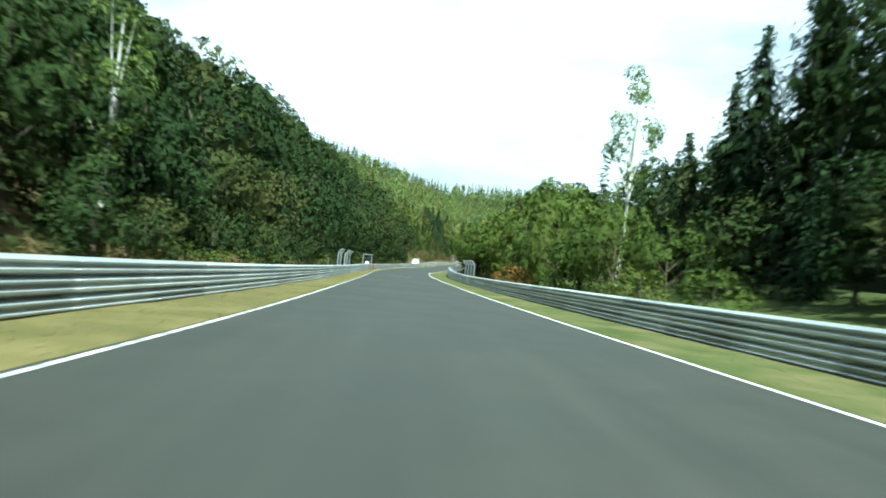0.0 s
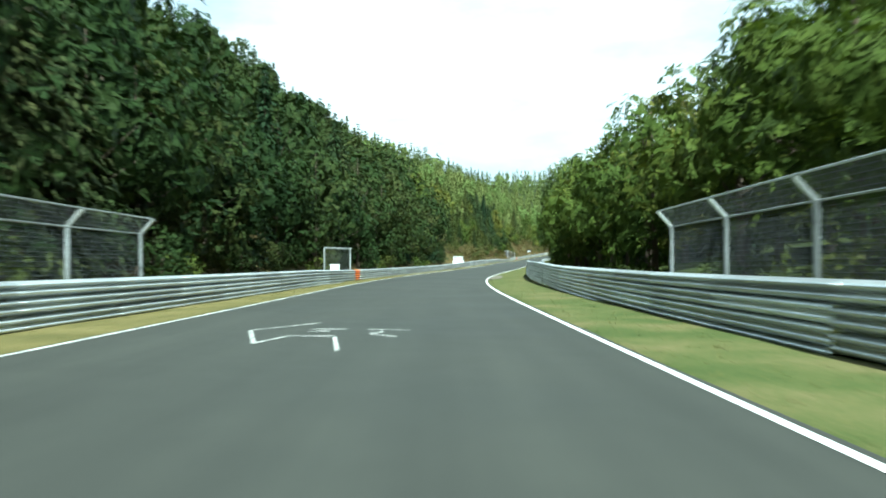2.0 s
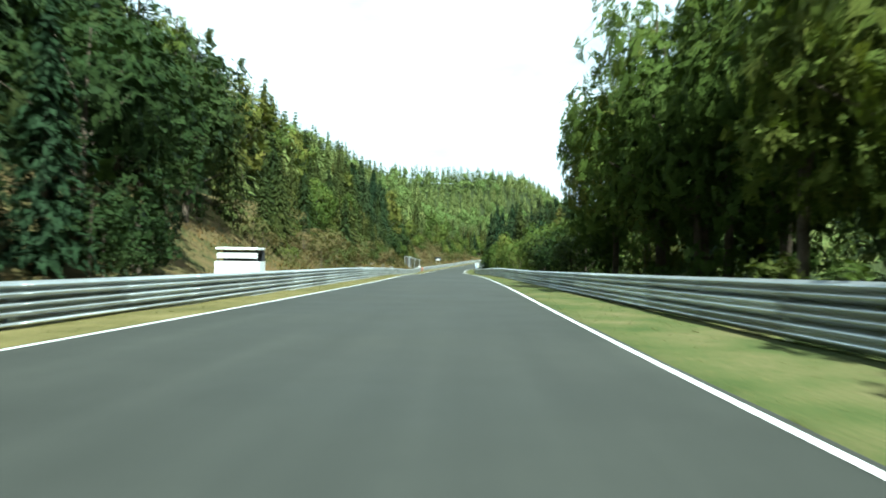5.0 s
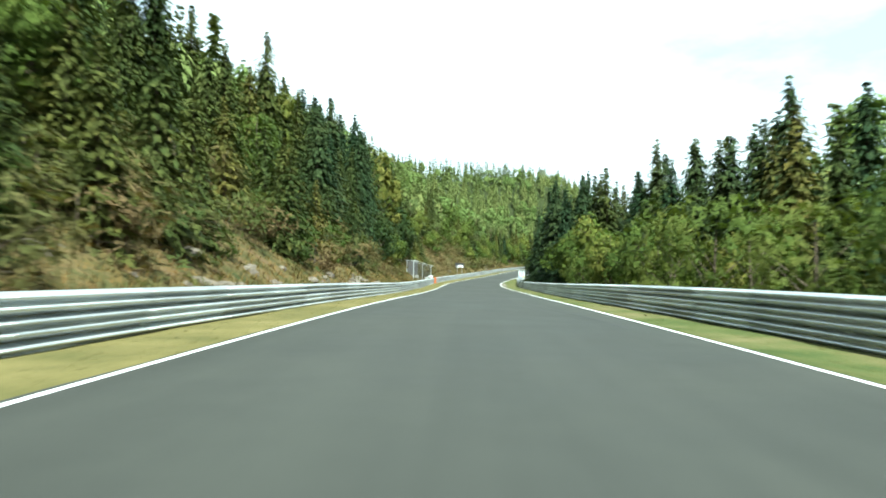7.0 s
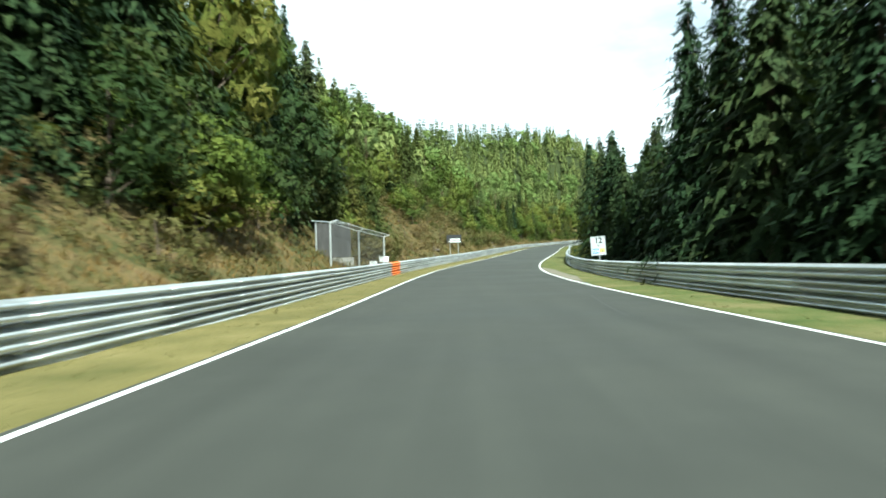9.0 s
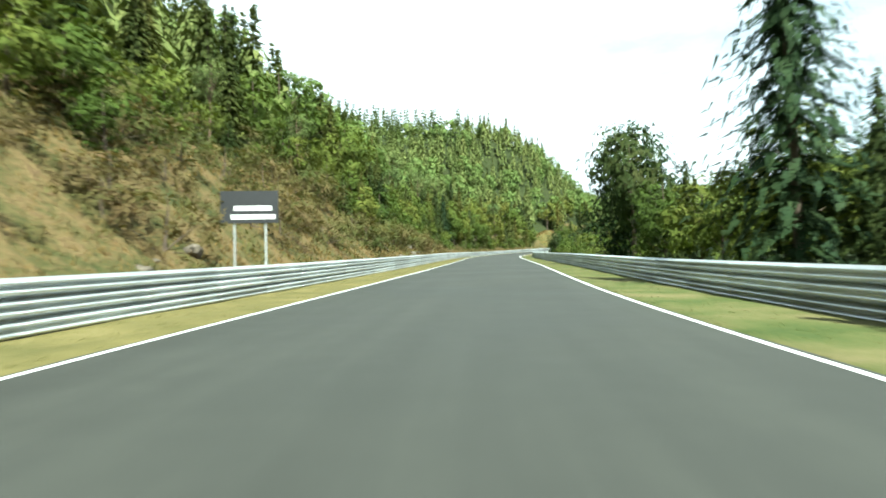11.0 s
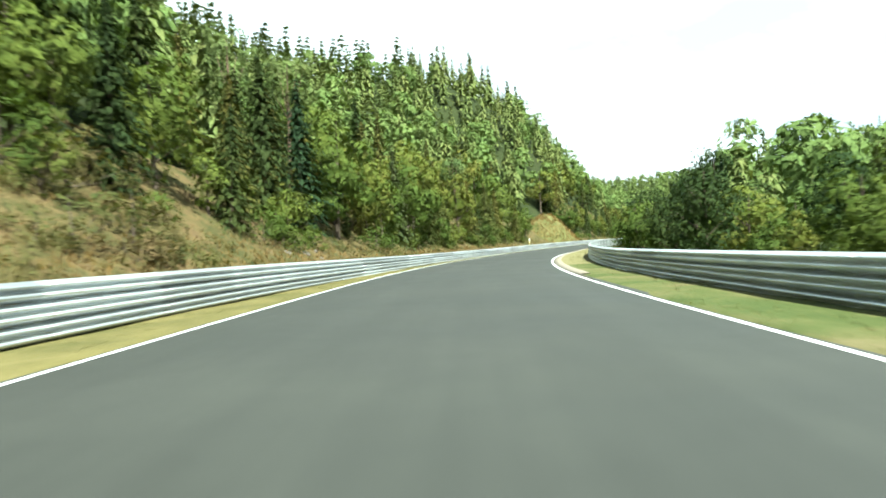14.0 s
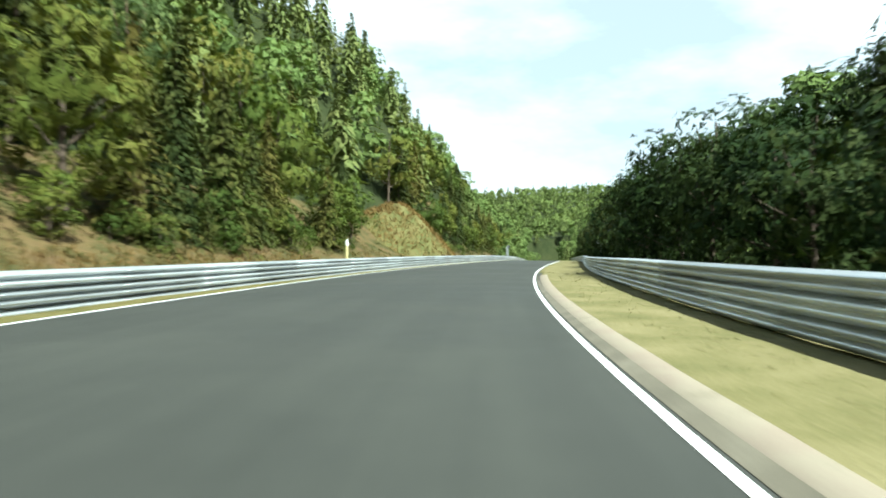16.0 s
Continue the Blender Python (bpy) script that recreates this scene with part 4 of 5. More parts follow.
def tree_models():
    """Each kind's models: height, trunk, crown, bark, leaves."""
    made = {}

    def round_tree(kind, sizes, clumps, leaves, leaf, thick, bark, material, slim=0.62, inner=120, limbs=None):
        for h, r, b in sizes:
            v, n, c = broad_crown(h, r, b, clumps, leaves, leaf, slim, inner)
            made.setdefault(kind, []).append((h, broad_trunk(h, limbs or b, c, thick), (v, n), bark, material))

    round_tree("broadleaf", ((10, 3.5, 0.3), (11, 3.2, 0.6), (8.5, 3.4, 0.1)), 30, 60, 0.295, 0.17, M_BARK, M_BROAD)
    round_tree("broadleaf_behind", ((10, 3.5, 0.3), (11, 3.2, 0.6), (8.5, 3.4, 0.1)), 22, 40, 0.38, 0.17, M_BARK, M_BROAD, inner=60)
    round_tree("beech", ((11, 4.2, 0.0), (10, 3.9, 0.2), (12, 4.0, 0.3)), 32, 56, 0.275, 0.18, M_BARK, M_BEECH_SHADE)
    round_tree("beech_behind", ((11, 4.2, 0.0), (10, 3.9, 0.2), (12, 4.0, 0.3)), 24, 38, 0.36, 0.18, M_BARK, M_BEECH_SHADE, inner=60)
    for kind, bark, material in (("spruce", M_BARK, M_SPRUCE), ("fir", M_BARK, M_FIR_SHADE)):
        for h, r in ((13, 3.9), (12, 3.3), (11, 3.7)):
            made.setdefault(kind, []).append((h, straight_trunk(h, 0.19), spruce_crown(h, r, 0.2, 28, 10, 13, 0.28, 0.5, 150), bark, material))
            made.setdefault(kind + "_behind", []).append((h, straight_trunk(h, 0.19), spruce_crown(h, r, 0.2, 22, 8, 9, 0.34, 0.55, 110), bark, material))
    round_tree("pine", ((13, 2.4, 7.0), (12, 2.6, 5.5)), 20, 70, 0.26, 0.16, M_PINE_BARK, M_PINE, 0.5, 0)
    round_tree("bush", ((3.6, 2.2, -0.3), (3.0, 2.4, -0.3)), 14, 44, 0.22, 0.06, M_BARK, M_BUSH, inner=0, limbs=0.2)
    round_tree("heath", ((1.7, 1.3, -0.3), (1.3, 1.5, -0.3)), 12, 36, 0.205, 0.04, M_BARK, M_HEATH, 0.3, 0, 0.1)
    round_tree("rust", ((3.2, 2.2, -0.3),), 14, 60, 0.20, 0.06, M_BARK, M_RUST, inner=0, limbs=0.2)
    round_tree("birch", ((14, 1.9, 3.2),), 30, 62, 0.21, 0.13, M_BIRCH_BARK, M_BIRCH, inner=0, limbs=5.0)
    return made


MODELS = tree_models()
LABELS = {
    "broadleaf": ("broadleaf_tree", "dense green broadleaf tree at the edge of the wood", "tree", "broadleaf trees"),
    "spruce": ("spruce", "dark green spruce with drooping tiered boughs", "tree", "spruces"),
    "beech": ("beech", "dark green beech with dense rounded crown", "tree", "beeches"),
    "fir": ("fir_tree", "very dark green fir with dense boughs to the ground", "tree", "dark firs"),
    "pine": ("pine", "pine with a bare reddish trunk and open crown", "tree", "pines"),
    "bush": ("bush", "leafy bright green bush behind the guard rail", "bush", "bushes"),
    "heath": ("broom_bush", "brownish olive broom bush on the dry bank", "bush", "broom bushes"),
    "rust": ("rusty_bush", "bush with yellowing rust-coloured leaves behind the guard rail", "bush", "bushes"),
    "birch": ("birch", "slender birch with pale trunk and thin crown", "tree", "birches"),
}
FIRST, COUNT = {}, {}


def plant(kind, s, o, tall, wide=1.0, behind=False):
    """One plant s metres along and o beside the road, tall metres high."""
    if 580 < s < 609 and -18.5 < o < 0:
        return
    look_up = kind + "_behind" if behind else kind
    k = COUNT.get(look_up, 0)
    COUNT[look_up] = k + 1
    model = k % len(MODELS[look_up])
    h, trunk, crown, bark, leaves = MODELS[look_up][model]
    p = on_road(s, o)
    z = float(ground_at(np.array([p.x]), np.array([p.y]))[0]) if abs(o) > 18.4 else p.z + float(rise(s, o)) + (wave(p.x, p.y) * float(smooth((abs(o) - 9) / 14)))
    f = tall / h
    m = pose(p.x, p.y, z - 0.15, RNG.uniform(-2, 2), RNG.uniform(-2, 2), RNG.uniform(0, 360))
    if (look_up, model) not in FIRST:
        ob = thing_of(*LABELS[kind], trunk, crown, bark, leaves)
        FIRST[look_up, model] = ob
        ob.matrix_basis = m
    else:
        ob = copy_thing(FIRST[look_up, model], m)
    across = wide * min(f, f ** (0.85 if kind in ("fir", "spruce") else 0.35))
    ob.scale = (across, across, f)


# the line of the wood beside the road
TREES_L = [(-20, 10.5), (40, 10.0), (60, 10.2), (160, 10.4), (183, 10.6), (188, 14), (198, 14), (207, 12.0), (240, 13.2), (254, 15.4), (270, 15.8), (281, 13.8), (302, 13.0), (342, 13.6), (352, 16.6),
           (388, 16.2), (402, 13.6), (440, 14.2), (466, 13.4), (486, 11.4), (540, 11.2), (640, 11.4)]
TREES_R = [(-20, 14), (40, 11.5), (60, 10.5), (112, 10.6), (120, 12.0), (140, 12.0), (150, 11.4), (188, 11.2), (204, 9.6), (330, 9.6), (360, 10.2), (410, 11), (450, 10), (640, 10.5)]
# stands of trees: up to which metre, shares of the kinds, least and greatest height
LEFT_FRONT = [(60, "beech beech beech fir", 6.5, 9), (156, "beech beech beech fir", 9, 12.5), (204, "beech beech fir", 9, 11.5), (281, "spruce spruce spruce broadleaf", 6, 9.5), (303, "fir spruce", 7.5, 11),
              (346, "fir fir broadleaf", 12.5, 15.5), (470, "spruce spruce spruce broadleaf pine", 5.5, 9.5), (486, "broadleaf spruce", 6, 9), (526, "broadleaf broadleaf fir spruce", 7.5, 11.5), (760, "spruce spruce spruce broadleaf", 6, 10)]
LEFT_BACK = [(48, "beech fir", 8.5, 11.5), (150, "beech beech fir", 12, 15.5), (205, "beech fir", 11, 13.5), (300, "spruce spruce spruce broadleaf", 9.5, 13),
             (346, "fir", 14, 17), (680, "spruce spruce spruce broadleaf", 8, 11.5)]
RIGHT_FRONT = [(24, "fir beech bush", 4, 7), (55, "broadleaf broadleaf bush", 4.5, 7), (66, "broadleaf broadleaf spruce", 6.5, 8), (105, "broadleaf broadleaf spruce", 8.5, 10.4), (142, "broadleaf", 9.4, 11.2), (151, "bush", 5.0, 6.5),
               (160, "broadleaf", 14, 16), (170, "broadleaf broadleaf bush", 5, 8), (200, "broadleaf", 14, 16), (288, "bush broadleaf", 3.6, 5.8), (303, "broadleaf", 6.0, 8.5), (312, "fir fir broadleaf", 11.5, 13.5), (322, "fir", 12, 14),
               (327, "fir", 11, 13), (350, "fir beech", 5.0, 6.4), (402, "spruce broadleaf broadleaf", 5, 7), (462, "bush broadleaf", 1.8, 3.2), (480, "broadleaf", 2.6, 4.0), (522, "broadleaf beech", 4.0, 5.6),
               (545, "beech", 5.4, 7.0), (760, "beech", 6.5, 9)]
RIGHT_BACK = [(28, "fir beech", 13.5, 16), (50, "fir beech", 9, 10.5), (76, "fir broadleaf", 9, 10.5), (110, "fir broadleaf", 12.5, 14.5), (142, "fir broadleaf", 13.5, 15.5), (200, "fir broadleaf", 15, 17.5), (252, "fir spruce broadleaf", 8, 9.5), (286, "fir spruce broadleaf", 9.5, 12.5), (302, "fir fir spruce", 10.5, 13), (325, "fir fir fir spruce", 13.5, 16),
              (329, "fir", 13, 16), (342, "fir", 7, 9), (402, "fir beech", 6, 8), (470, "fir beech beech", 3, 4.6), (520, "beech broadleaf", 5, 7), (537, "beech beech fir", 8, 10), (546, "beech beech fir", 8.5, 11), (680, "beech fir", 10, 13)]


def row_of_trees(seed, line, sign, stands, last, gap, back, spread, wide=1.0, behind=False):
    rng = np.random.default_rng(seed)
    s = -18.0
    while s < last:
        pick, aside, grown, step = rng.random(4)
        kinds, low, high = next(st[1:] for st in stands if s < st[0])
        kinds = kinds.split()
        kind = kinds[int(pick * len(kinds))]
        o = knots(s, line) + back + (3.4 if sign > 0 and not behind and 317 < s < 333 else 0.0) + aside * spread
        plant(kind, s, sign * o, low + (high - low) * grown, wide, behind and kind not in ("bush", "pine"))
        s += gap[0] + (gap[1] - gap[0]) * step


def front_trees():
    row_of_trees(1, TREES_L, -1, LEFT_FRONT, 760, (3.0, 4.6), 0.0, 2.4)
    row_of_trees(2, TREES_L, -1, LEFT_BACK, 680, (3.8, 6.0), 5.5, 3.5, 1.1, True)
    row_of_trees(63, TREES_R, 1, RIGHT_FRONT, 760, (2.9, 4.4), 0.0, 2.2)
    row_of_trees(64, TREES_R, 1, RIGHT_BACK, 680, (3.8, 6.0), 6.0, 5.0, 1.15, True)
    plant("birch", 34, 13.5, 16)
    plant("birch", 12, -11.0, 10)
    # the shade-toned trees that end beyond the kilometre sign, and single conifers
    for s, o, h in ((322.5, 12.6, 15), (325.5, 11.8, 16.5), (328.0, 13.0, 14), (324, 16, 17), (327, 16.5, 15.5), (320, 15, 16)):
        plant("fir", s, o, h, 0.92)
    for s, o, h, w in ((331.5, 12.4, 9, 0.9), (334.5, 11.8, 8.6, 0.9), (337.5, 11.4, 9, 0.9), (340.5, 11.0, 9.5, 0.9), (344, 10.8, 10.2, 1.0), (347, 10.6, 12, 1.0), (350, 10.8, 12, 1.0), (353, 10.6, 12.3, 1.0),
                       (356, 11.2, 11.5, 0.85), (346, 14.5, 12.5, 1.0), (351, 15, 13, 1.0), (355, 15, 12, 1.0), (372, 10.2, 14.8, 0.9), (441, 21, 11.0, 0.9), (436, 24, 10.0, 0.9), (306, 17, 13.5, 1.1), (289, 17.5, 15, 1.0), (293, 19, 14.5, 1.1), (261, 18, 13.0, 1.0), (266, 19, 12.5, 1.2), (271, 18, 12, 1.2), (275, 21, 13.5, 1.2), (280, 18.5, 13.5, 1.2), (285, 20, 14, 1.2), (257, 20, 11.5, 1.2), (298, 19, 12.5, 1.2), (303, 20, 13, 1.2), (307, 15, 14.5, 1.1), (314, 14.5, 15, 1.1), (26, 18, 14.5, 1.0), (30, 19, 13.0, 1.0), (22, 19, 17, 1.0), (312, -19, 16.5, 1.0), (316, -17, 16, 1.0)):
        plant("fir", s, o, h, w)
    for k in range(8):
        plant("beech", 331 + 2.8 * k, 13.8 + 0.5 * (k % 2), 9.2 + 0.3 * (k % 3), 1.1, True)
    plant("spruce", 283, -19.5, 14.5)
    plant("spruce", 287, -18.5, 12)
    for s, o, h in ((186, 11.6, 15), (190, 11.0, 16)):
        plant("broadleaf", s, o, h)
    for s, o, h in ((405, 11.2, 12), (409, 11.8, 13.5), (413.5, 12.6, 11.5), (546, 20, 13), (551, 21, 13)):
        plant("beech", s, o, h, 0.9)
    for s, o, h in ((143, 12.4, 14), (146, 11.9, 14.3), (149, 12.6, 14.5), (505, -17, 13), (499, -19, 12), (549, -15, 11), (478, -19, 13)):
        plant("pine", s, o, h)
    plant("rust", 53, 9.4, 2.6)
    plant("rust", 49.5, 10.2, 2.2)


RNG = np.random.default_rng(23)
front_trees()


def bank_bushes():
    """Broom, young trees and bushes on the bank and along the edge of the wood."""
    for kind, n, first, last, low, high, tall, wide, behind in (
            ("heath", 150, 205, 475, -3.4, 2.0, (1.0, 2.5), 1.25, False), ("spruce", 46, 205, 470, -1.0, 1.6, (1.8, 4.2), 1.1, True), ("bush", 46, 202, 480, -1.5, 1.0, (1.2, 2.6), 1.0, False),
            ("bush", 50, 476, 640, -1.2, 0.6, (1.0, 2.0), 1.0, False), ("beech", 70, -15, 205, -1.6, 0.5, (2.0, 3.6), 1.0, True), ("spruce", 30, 486, 574, -1.0, 1.5, (1.8, 4.2), 1.1, True),
            ("broadleaf", 26, 478, 574, -1.0, 1.5, (1.8, 4.2), 1.1, True), ("heath", 12, 470, 640, -1.8, 0.0, (0.6, 1.0), 1.0, False)):
        for i in range(n):
            s = RNG.uniform(first, last)
            plant(kind, s, -max(knots(s, TREES_L) + RNG.uniform(low, high), 8.6), RNG.uniform(*tall), wide, behind)
    for kind, n, first, last, low, high, tall, wide, behind in (
            ("fir", 12, 286, 306, 11.4, 13.4, (3.0, 6.0), 1.2, True), ("broadleaf", 15, 305, 324, 10.2, 12.8, (2.6, 5.5), 1.2, True), ("beech", 12, 302, 324, 10.4, 13.0, (4.0, 7.0), 1.1, True), ("beech", 7, 325, 333, 11.6, 13.4, (5.0, 8.5), 1.1, True), ("fir", 6, 318, 332, 11.5, 13.5, (6.0, 9.0), 1.1, True),
            ("spruce", 16, 333, 350, 10.0, 13.5, (3.0, 7.0), 1.2, True), ("broadleaf", 10, 333, 350, 9.6, 12.5, (2.0, 4.0), 1.2, True), ("heath", 22, 336, 352, 8.8, 11.5, (1.2, 2.6), 1.3, False),
            ("spruce", 30, 228, 284, 10.4, 14.5, (3.0, 7.0), 1.2, True), ("heath", 40, 214, 284, 10.4, 13.2, (1.2, 2.6), 1.4, False), ("bush", 14, 228, 284, 10.4, 13.0, (1.2, 2.4), 1.1, False),
            ("broadleaf", 16, 404, 468, 11.2, 14.0, (2.5, 6.0), 1.2, True), ("spruce", 14, 404, 468, 11.4, 14.0, (3.0, 7.0), 1.2, True), ("heath", 36, 404, 468, 10.0, 12.6, (1.0, 2.2), 1.5, False),
            ("heath", 44, 350, 404, 9.6, 16.0, (1.0, 2.6), 1.4, False), ("broadleaf", 9, 352, 404, 12.0, 16.0, (2.5, 4.5), 1.2, True)):
        for i in range(n):
            plant(kind, RNG.uniform(first, last), -RNG.uniform(low, high), RNG.uniform(*tall), wide, behind)
    for i in range(9):
        plant("beech", 206 + 2.6 * i, 9.0 + RNG.uniform(0, 1.2), RNG.uniform(3.6, 5.0), 1.0)
    for i in range(26):
        plant("heath", RNG.uniform(-15, 60), -RNG.uniform(8, 10), RNG.uniform(0.8, 1.6))
    for i in range(40):
        side = RNG.choice([-1, 1])
        plant("bush", RNG.uniform(-10, 200), side * (RNG.uniform(8.4, 9.5) + (1.0 if side > 0 else 0.0)), RNG.uniform(1.0, 2.2))


bank_bushes()


def scatter(name, model_list, places, material, label):
    """Many small copies of low trees, joined into one mesh."""
    vs, ns = [], []
    for x, y, z, tall in places:
        h, (v, n) = model_list[RNG.integers(len(model_list))]
        k, a = tall / h, RNG.uniform(0, 2 * math.pi)
        turn = np.array([[math.cos(a), -math.sin(a), 0], [math.sin(a), math.cos(a), 0], [0, 0, 1]])
        vs.append((v * k * np.array([RNG.uniform(0.85, 1.2), 1, 1])) @ turn.T + np.array([x, y, z]))
        ns.append(n @ turn.T)
    return tagged(new(name, leaf_mesh(name, np.concatenate(vs), np.concatenate(ns), material)), label, "wood", kind="stuff")


def woods():
    low_spruce = [(h, spruce_crown(h, r, 0.2, 18, 7, 3, 0.85, 0.55, 24)) for h, r in ((13, 3.6), (12, 3.2), (14, 3.9))]
    tiny_spruce = [(h, spruce_crown(h, r, 0.2, 10, 5, 2, 1.3, 0.6, 9)) for h, r in ((13, 4.2), (12, 3.7))]
    low_broad = [(h, broad_crown(h, r, 0.3, 22, 36, 0.42, 0.66, 30)[:2]) for h, r in ((11, 3.5), (10, 3.1))]
    tiny_broad = [(h, broad_crown(h, r, 0.0, 11, 13, 0.95, 0.62, 0)[:2]) for h, r in ((11, 3.5), (10, 3.1))]
    pts = {"s": [], "b": [], "ts": [], "tb": [], "f": [], "d": []}
    # the hill beside the track, then the valley's other side and its head
    for lo, hi, gap, first, last, far in ((20, 62, 6.2, -20, 850, ""), (62, 110, 7.0, -20, 850, "t"), (-46, -19, 7.2, -20, 850, ""), (-110, -46, 9.0, 70, 850, "t"), (-420, -110, 17.0, 330, 850, "t")):
        for s in np.arange(first, last, gap):
            for a in np.arange(lo, hi, gap):
                q = s + RNG.uniform(-0.5, 0.5) * gap
                o = -(a + RNG.uniform(-0.5, 0.5) * gap)
                p = on_road(q, o)
                share = 0.9 if s < 430 or a > 38 else 0.55
                tall = RNG.uniform(8.5, 13) if not (lo == -46 and 345 < s < 515) else RNG.uniform(3, 5.5)
                if lo == -46 and (50 < s < 330 or s > 545):
                    tall *= 1.25
                # the near slopes up to 212 m take the shade-darkened foliage
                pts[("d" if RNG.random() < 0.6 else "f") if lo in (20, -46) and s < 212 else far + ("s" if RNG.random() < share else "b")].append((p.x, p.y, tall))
    # where the valley closes, both sides of the track
    for s in np.arange(688, 866, 5.0):
        for a in (7.5, 11.5, 15.5, -7.5, -11.5, -15.5):
            p = on_road(s + RNG.uniform(-2, 2), a + RNG.uniform(-1.5, 1.5))
            pts["s" if RNG.random() < 0.35 else "b"].append((p.x, p.y, RNG.uniform(4, 8)))
    for x in np.arange(215, 570, 7.5):
        for y in np.arange(690, 1040, 7.5):
            s, o, z = nearest(np.array([x]), np.array([y]))
            if s[0] > 862:
                pts["ts" if RNG.random() < 0.55 else "tb"].append((x + RNG.uniform(-3, 3), y + RNG.uniform(-3, 3), RNG.uniform(7, 12)))
    for x in np.arange(130, 760, 12.0):
        for y in np.arange(520, 1000, 12.0):
            s, o, z = nearest(np.array([x]), np.array([y]))
            if s[0] > 640 and o[0] > 110 and (s[0] < 862 or (x > 570 and y < 850)):
                pts["ts" if RNG.random() < 0.5 else "tb"].append((x + RNG.uniform(-5, 5), y + RNG.uniform(-5, 5), RNG.uniform(8, 12)))
    for x in np.arange(570, 800, 12.0):
        for y in np.arange(850, 1090, 12.0):
            pts["ts" if RNG.random() < 0.7 else "tb"].append((x + RNG.uniform(-6, 6), y + RNG.uniform(-6, 6), RNG.uniform(10, 15)))
    for key, models, mat, name, label in (("s", low_spruce, M_SPRUCE_FAR, "spruce_wood", "spruce forest covering the hillsides"), ("f", low_spruce, M_FIR_SHADE, "fir_wood", "fir forest on the steep slope, coloured dark for shade"), ("d", low_broad, M_BEECH_SHADE, "beech_wood", "beech forest on the steep slope, coloured dark for shade"), ("b", low_broad, M_BROAD_FAR, "broadleaf_wood", "broadleaf trees among the spruce forest"),
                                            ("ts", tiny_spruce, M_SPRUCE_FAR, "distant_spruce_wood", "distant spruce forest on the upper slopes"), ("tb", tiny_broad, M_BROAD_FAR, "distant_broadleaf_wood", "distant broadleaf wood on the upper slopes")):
        arr = np.array(pts[key])
        s, o, z = nearest(arr[:, 0], arr[:, 1])
        arr = arr[(np.abs(o) > 18.6) | (s > 856) | ((s > 684) & (np.abs(o) > 5.8))]
        z = ground_at(arr[:, 0], arr[:, 1]) - 0.3
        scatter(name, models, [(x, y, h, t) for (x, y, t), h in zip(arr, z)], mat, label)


woods()


def blades(c, tall, wide):
    """Grass blades at the places c, shaded like the ground that they cover."""
    m = len(c)
    a = RNG.uniform(0, 2 * math.pi, m)
    d = np.stack([np.cos(a), np.sin(a), np.zeros(m)], -1) * wide
    lean = RNG.normal(size=(m, 3)) * 0.45
    lean[:, 2] = 1.0
    v = np.stack([c - d, c + d, c + lean * tall * RNG.uniform(0.5, 1.3, (m, 1))], 1).reshape(-1, 3)
    return v, np.repeat(normed(UP + 0.25 * lean + 0.2 * unit(m)), 3, 0)


def grass(name, n, place, tall, wide, material, label, each=5):
    """Tufts of blades; place(n) gives s and o."""
    s, o = place(n)
    h = np.interp(s, ALONG, RH)
    x = np.interp(s, ALONG, RX) + o * np.cos(h)
    y = np.interp(s, ALONG, RY) + o * np.sin(h)
    z = np.interp(s, ALONG, RZ) + rise(s, o) + wave(x, y) * smooth((np.abs(o) - 9) / 14) - 0.02
    c = np.repeat(np.stack([x, y, z], -1), each, 0)
    c[:, :2] += RNG.normal(size=(len(c), 2)) * wide * 3
    return tagged(new(name, leaf_mesh(name, *blades(c, tall, wide), material)), label, "grass", kind="stuff")


def bank_place(n):
    s = np.where(RNG.random(n) < 0.8, RNG.uniform(195, 560, n), RNG.uniform(-18, 640, n))
    w = knots(s, TREES_L) + 1.0
    return s, -(np.abs(knots(s, RAIL_L)) + 0.35 + RNG.uniform(0, 1, n) ** 1.2 * (w - 7))


def verge_left_place(n):
    s = RNG.uniform(-18, 560, n)
    return s, -RNG.uniform(4.30, np.abs(knots(s, RAIL_L)) + 0.3)


def verge_right_place(n):
    s = RNG.uniform(-18, 560, n)
    return s, RNG.uniform(np.where(((s > 466) & (s < 556)) | ((s > 112) & (s < 131)) | ((s > 315) & (s < 345)), 5.25, 4.32), knots(s, RAIL_R) + 0.4)


def right_place(n):
    s = RNG.uniform(-18, 640, n)
    return s, knots(s, RAIL_R) + RNG.uniform(0.3, 3.5, n)


grass("bank_grass", 28000, bank_place, 0.30, 0.024, M_DRY, "tall dry grass and heath on the bank")
grass("verge_grass", 13000, verge_left_place, 0.07, 0.012, M_GRASS, "short dry grass between line and guard rail", 4)
grass("verge_grass", 14000, verge_right_place, 0.07, 0.012, M_GRASS, "short green grass between line and guard rail", 4)
grass("rough_grass", 8000, right_place, 0.40, 0.022, M_GRASS, "long green grass behind the guard rail")


def rock_meshes():
    """Four weathered, angular stones."""
    made = []
    for k in range(4):
        bm = bmesh.new()
        bmesh.ops.create_icosphere(bm, subdivisions=2, radius=0.5)
        for v in bm.verts:
            q = v.co * 2.2 + Vector((k * 7.0, 0, 0))
            v.co *= 0.85 + 0.45 * noise.noise(q) + 0.15 * noise.noise(q * 2.7)
            v.co.z *= 0.8
        me = bpy.data.meshes.new("rock")
        bm.to_mesh(me)
        bm.free()
        me.materials.append(M_ROCK)
        made.append(me)
    return made


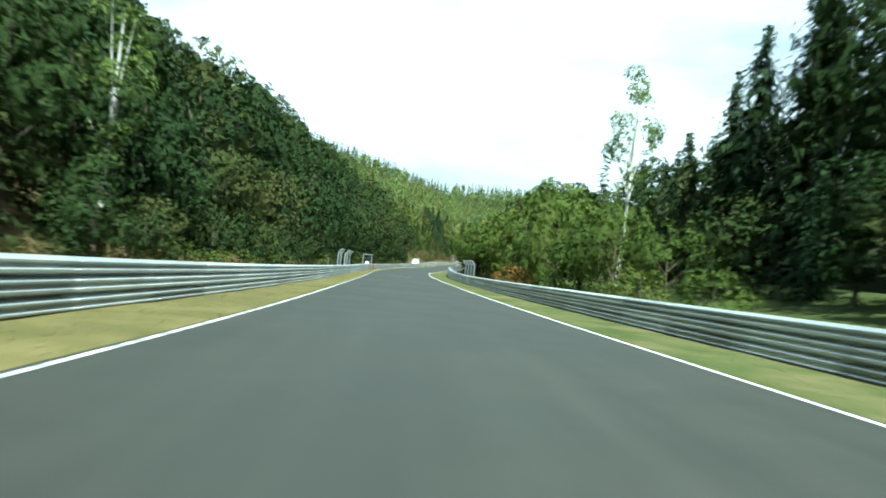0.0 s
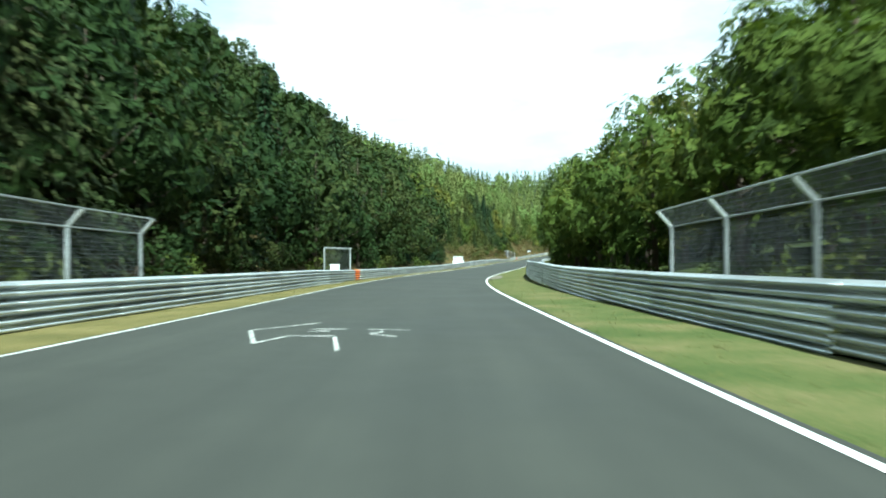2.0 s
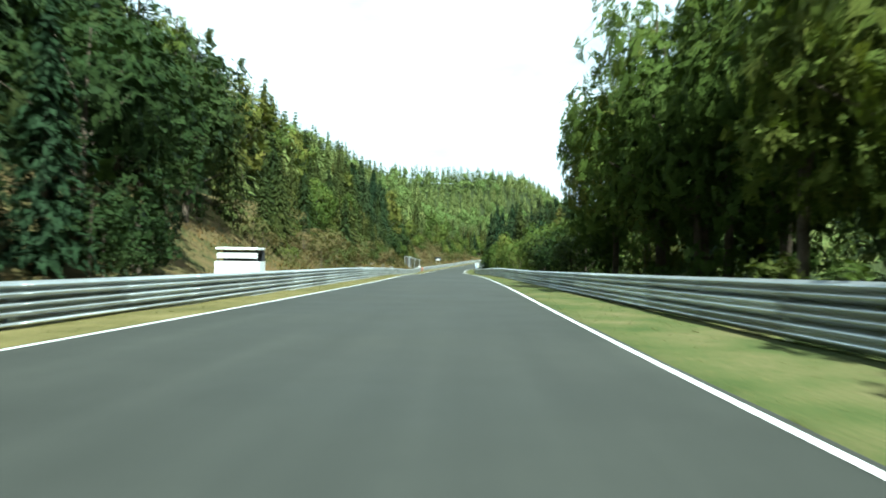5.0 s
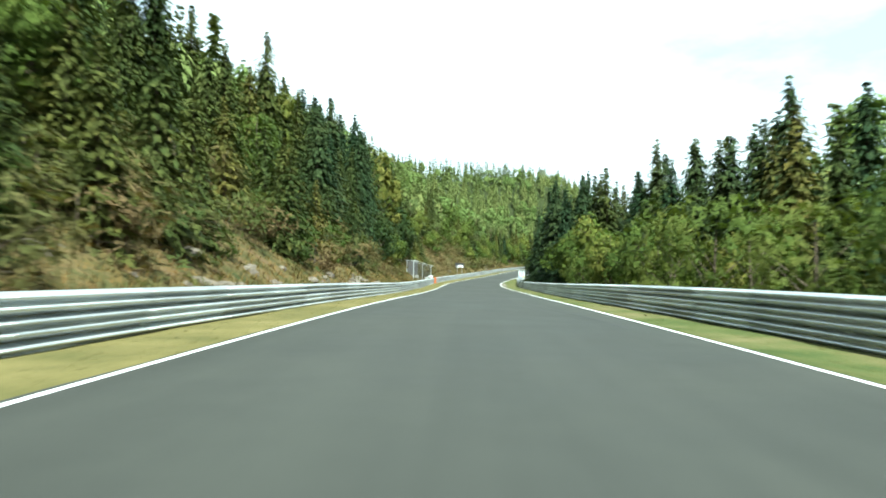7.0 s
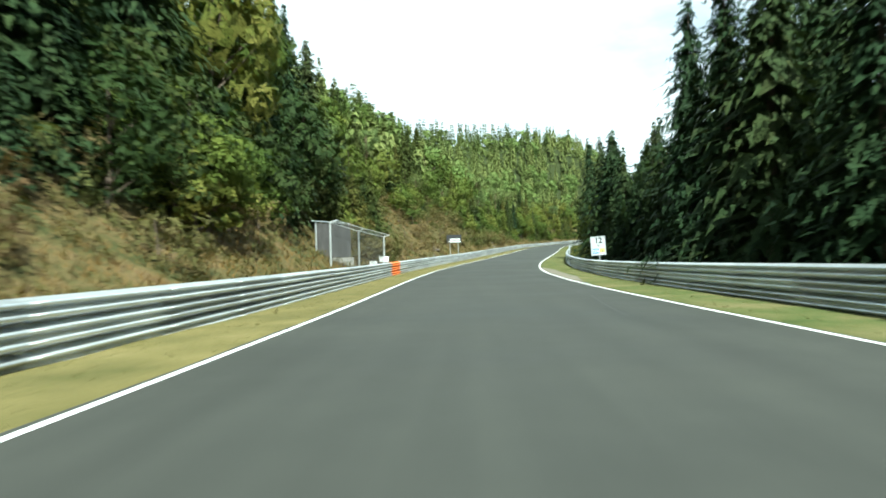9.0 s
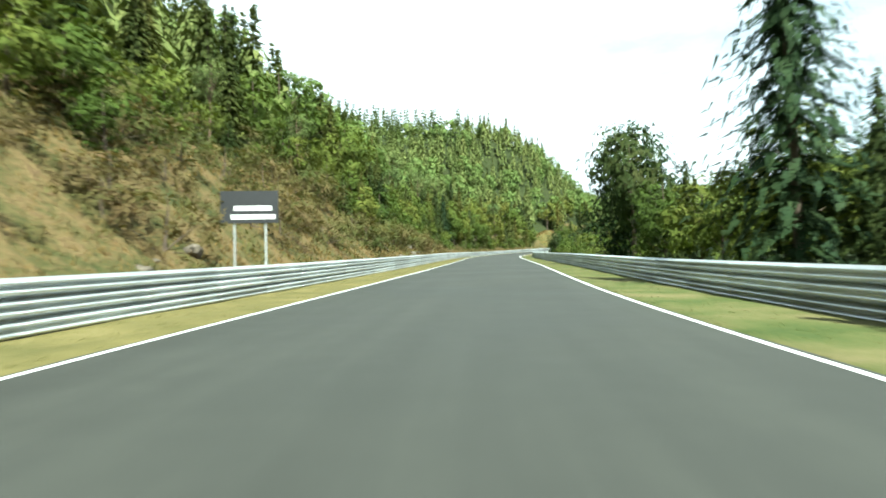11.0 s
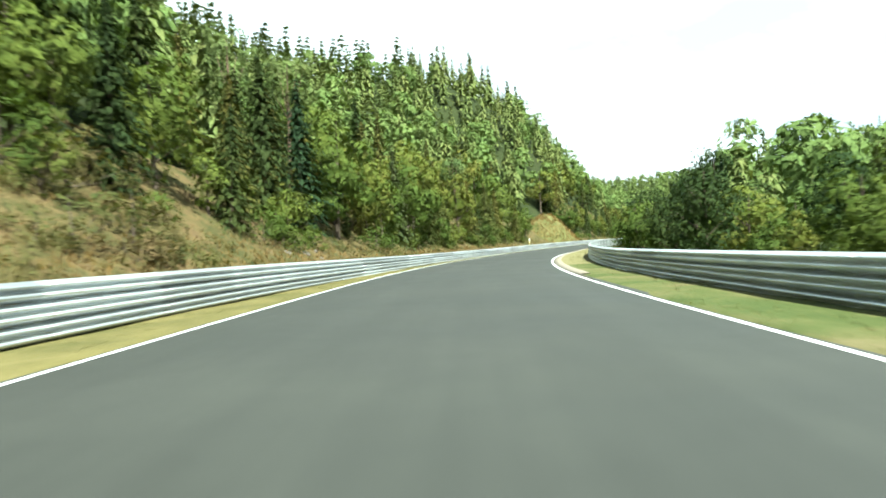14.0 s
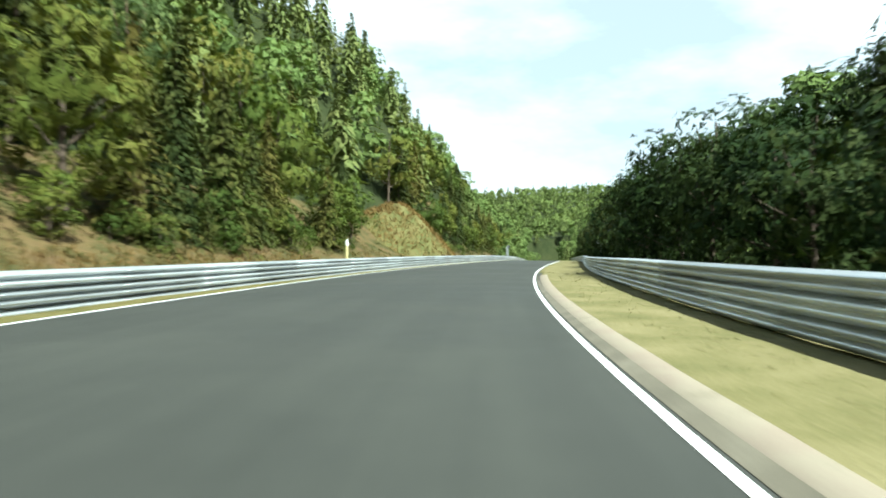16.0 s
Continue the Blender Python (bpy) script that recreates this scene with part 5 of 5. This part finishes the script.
def bank_rocks():
    """Pale stones that lie bare in the cut of the bank."""
    made = rock_meshes()
    for first, last, n, low, high in ((222, 268, 26, 7.6, 10.5), (268, 276, 14, 7.5, 9.6), (352, 380, 8, 8.6, 12.5), (414, 462, 54, 7.7, 12.0), (484, 500, 5, 9, 11)):
        for i in range(n):
            s, o = RNG.uniform(first, last), -RNG.uniform(low, high)
            p = on_road(s, o)
            ob = tagged(new("rock", made[RNG.integers(4)]), "pale weathered stone lying bare on the bank", "rock", "rocks on the bank")
            size = RNG.uniform(0.25, 1.0) ** 1.3 * (1.5 if first == 268 else 1.0)
            ob.matrix_basis = pose(p.x, p.y, p.z + float(rise(s, o)) + wave(p.x, p.y) * float(smooth((abs(o) - 9) / 14)) + 0.02 * size, RNG.uniform(-12, 12), RNG.uniform(-12, 12), RNG.uniform(0, 360)) @ Matrix.Diagonal((size * 1.3, size, size, 1))


bank_rocks()


def tussocks(n):
    """Tufts of heather and coarse grass on the bank."""
    s = np.where(RNG.random(n) < 0.85, RNG.uniform(200, 480, n), RNG.uniform(480, 600, n))
    near = np.abs(knots(s, RAIL_L)) + 0.8
    o = -(near + RNG.uniform(0, 1, n) ** 0.8 * np.maximum(knots(s, TREES_L) + 1.5 - near, 0.5))
    h = np.interp(s, ALONG, RH)
    x, y = np.interp(s, ALONG, RX) + o * np.cos(h), np.interp(s, ALONG, RY) + o * np.sin(h)
    z = np.interp(s, ALONG, RZ) + rise(s, o) + wave(x, y) * smooth((np.abs(o) - 9) / 14)
    each = 26
    size = np.repeat(RNG.uniform(0.25, 0.75, n), each)[:, None]
    d = unit(n * each)
    d[:, 2] = np.abs(d[:, 2])
    c = np.repeat(np.stack([x, y, z], -1), each, 0) + d * size * np.array([1.0, 1.0, 0.75]) * RNG.uniform(0.6, 1.0, (n * each, 1))
    v = cards(c, normed(d + 0.6 * unit(n * each)), 0.24 * size[:, 0] + 0.05, 0.07 * size[:, 0] + 0.03, UP + 0.7 * d)
    tagged(new("tussocks", leaf_mesh("tussocks", v, np.repeat(normed(d + 0.4 * UP), 3, 0), M_HEATH)), "brown and olive tufts of heather on the bank", "heather", kind="stuff")


tussocks(2600)


KNOLL = on_road(594, -13.8)


def knoll_height(u, v):
    """Height over the road's level at u, v metres from the knoll's middle."""
    w = math.atan2(v, u)
    r = math.hypot(u, v) / (9.6 + 1.0 * math.sin(2 * w + 0.7) + 0.5 * math.sin(5 * w))
    rough = 0.9 * noise.noise(Vector((u * 0.25, v * 0.25, 0))) + 0.35 * noise.noise(Vector((u * 0.9, v * 0.9, 3)))
    return 7.2 * float(smooth(1.06 - r)) ** 0.75 + rough * max(0.0, 1 - r) - 1.0


def bare_knoll():
    """A dry slope where the hill was cut."""
    n = 44
    vs, fs = [], []
    for i in range(n):
        for j in range(n):
            u, v = (i / (n - 1) * 2 - 1) * 10.5, (j / (n - 1) * 2 - 1) * 10.5
            vs.append((KNOLL.x + u, KNOLL.y + v, KNOLL.z + knoll_height(u, v)))
    for i in range(n - 1):
        for j in range(n - 1):
            a = i * n + j
            fs.append((a, a + n, a + n + 1, a + 1))
    tagged(new("knoll", smooth_faces(mesh_of("knoll", vs, fs, M_SAND))), "dry ochre grass and earth knoll beside the track", "slope", kind="structure")
    # thin dry grass on it
    c = []
    for k in range(4200):
        a, q = RNG.uniform(0, 2 * math.pi), 8.5 * math.sqrt(RNG.uniform())
        u, v = q * math.cos(a), q * math.sin(a)
        h = knoll_height(u, v)
        if h > 0.2 and noise.noise(Vector((u * 0.5, v * 0.5, 7))) > -0.3:
            for b in range(4):
                c.append((KNOLL.x + u + RNG.normal() * 0.12, KNOLL.y + v + RNG.normal() * 0.12, KNOLL.z + h - 0.03))
    tagged(new("knoll_grass", leaf_mesh("knoll_grass", *blades(np.array(c), 0.4, 0.035), M_DRY)), "thin dry grass on the earth knoll", "grass", kind="stuff")


bare_knoll()
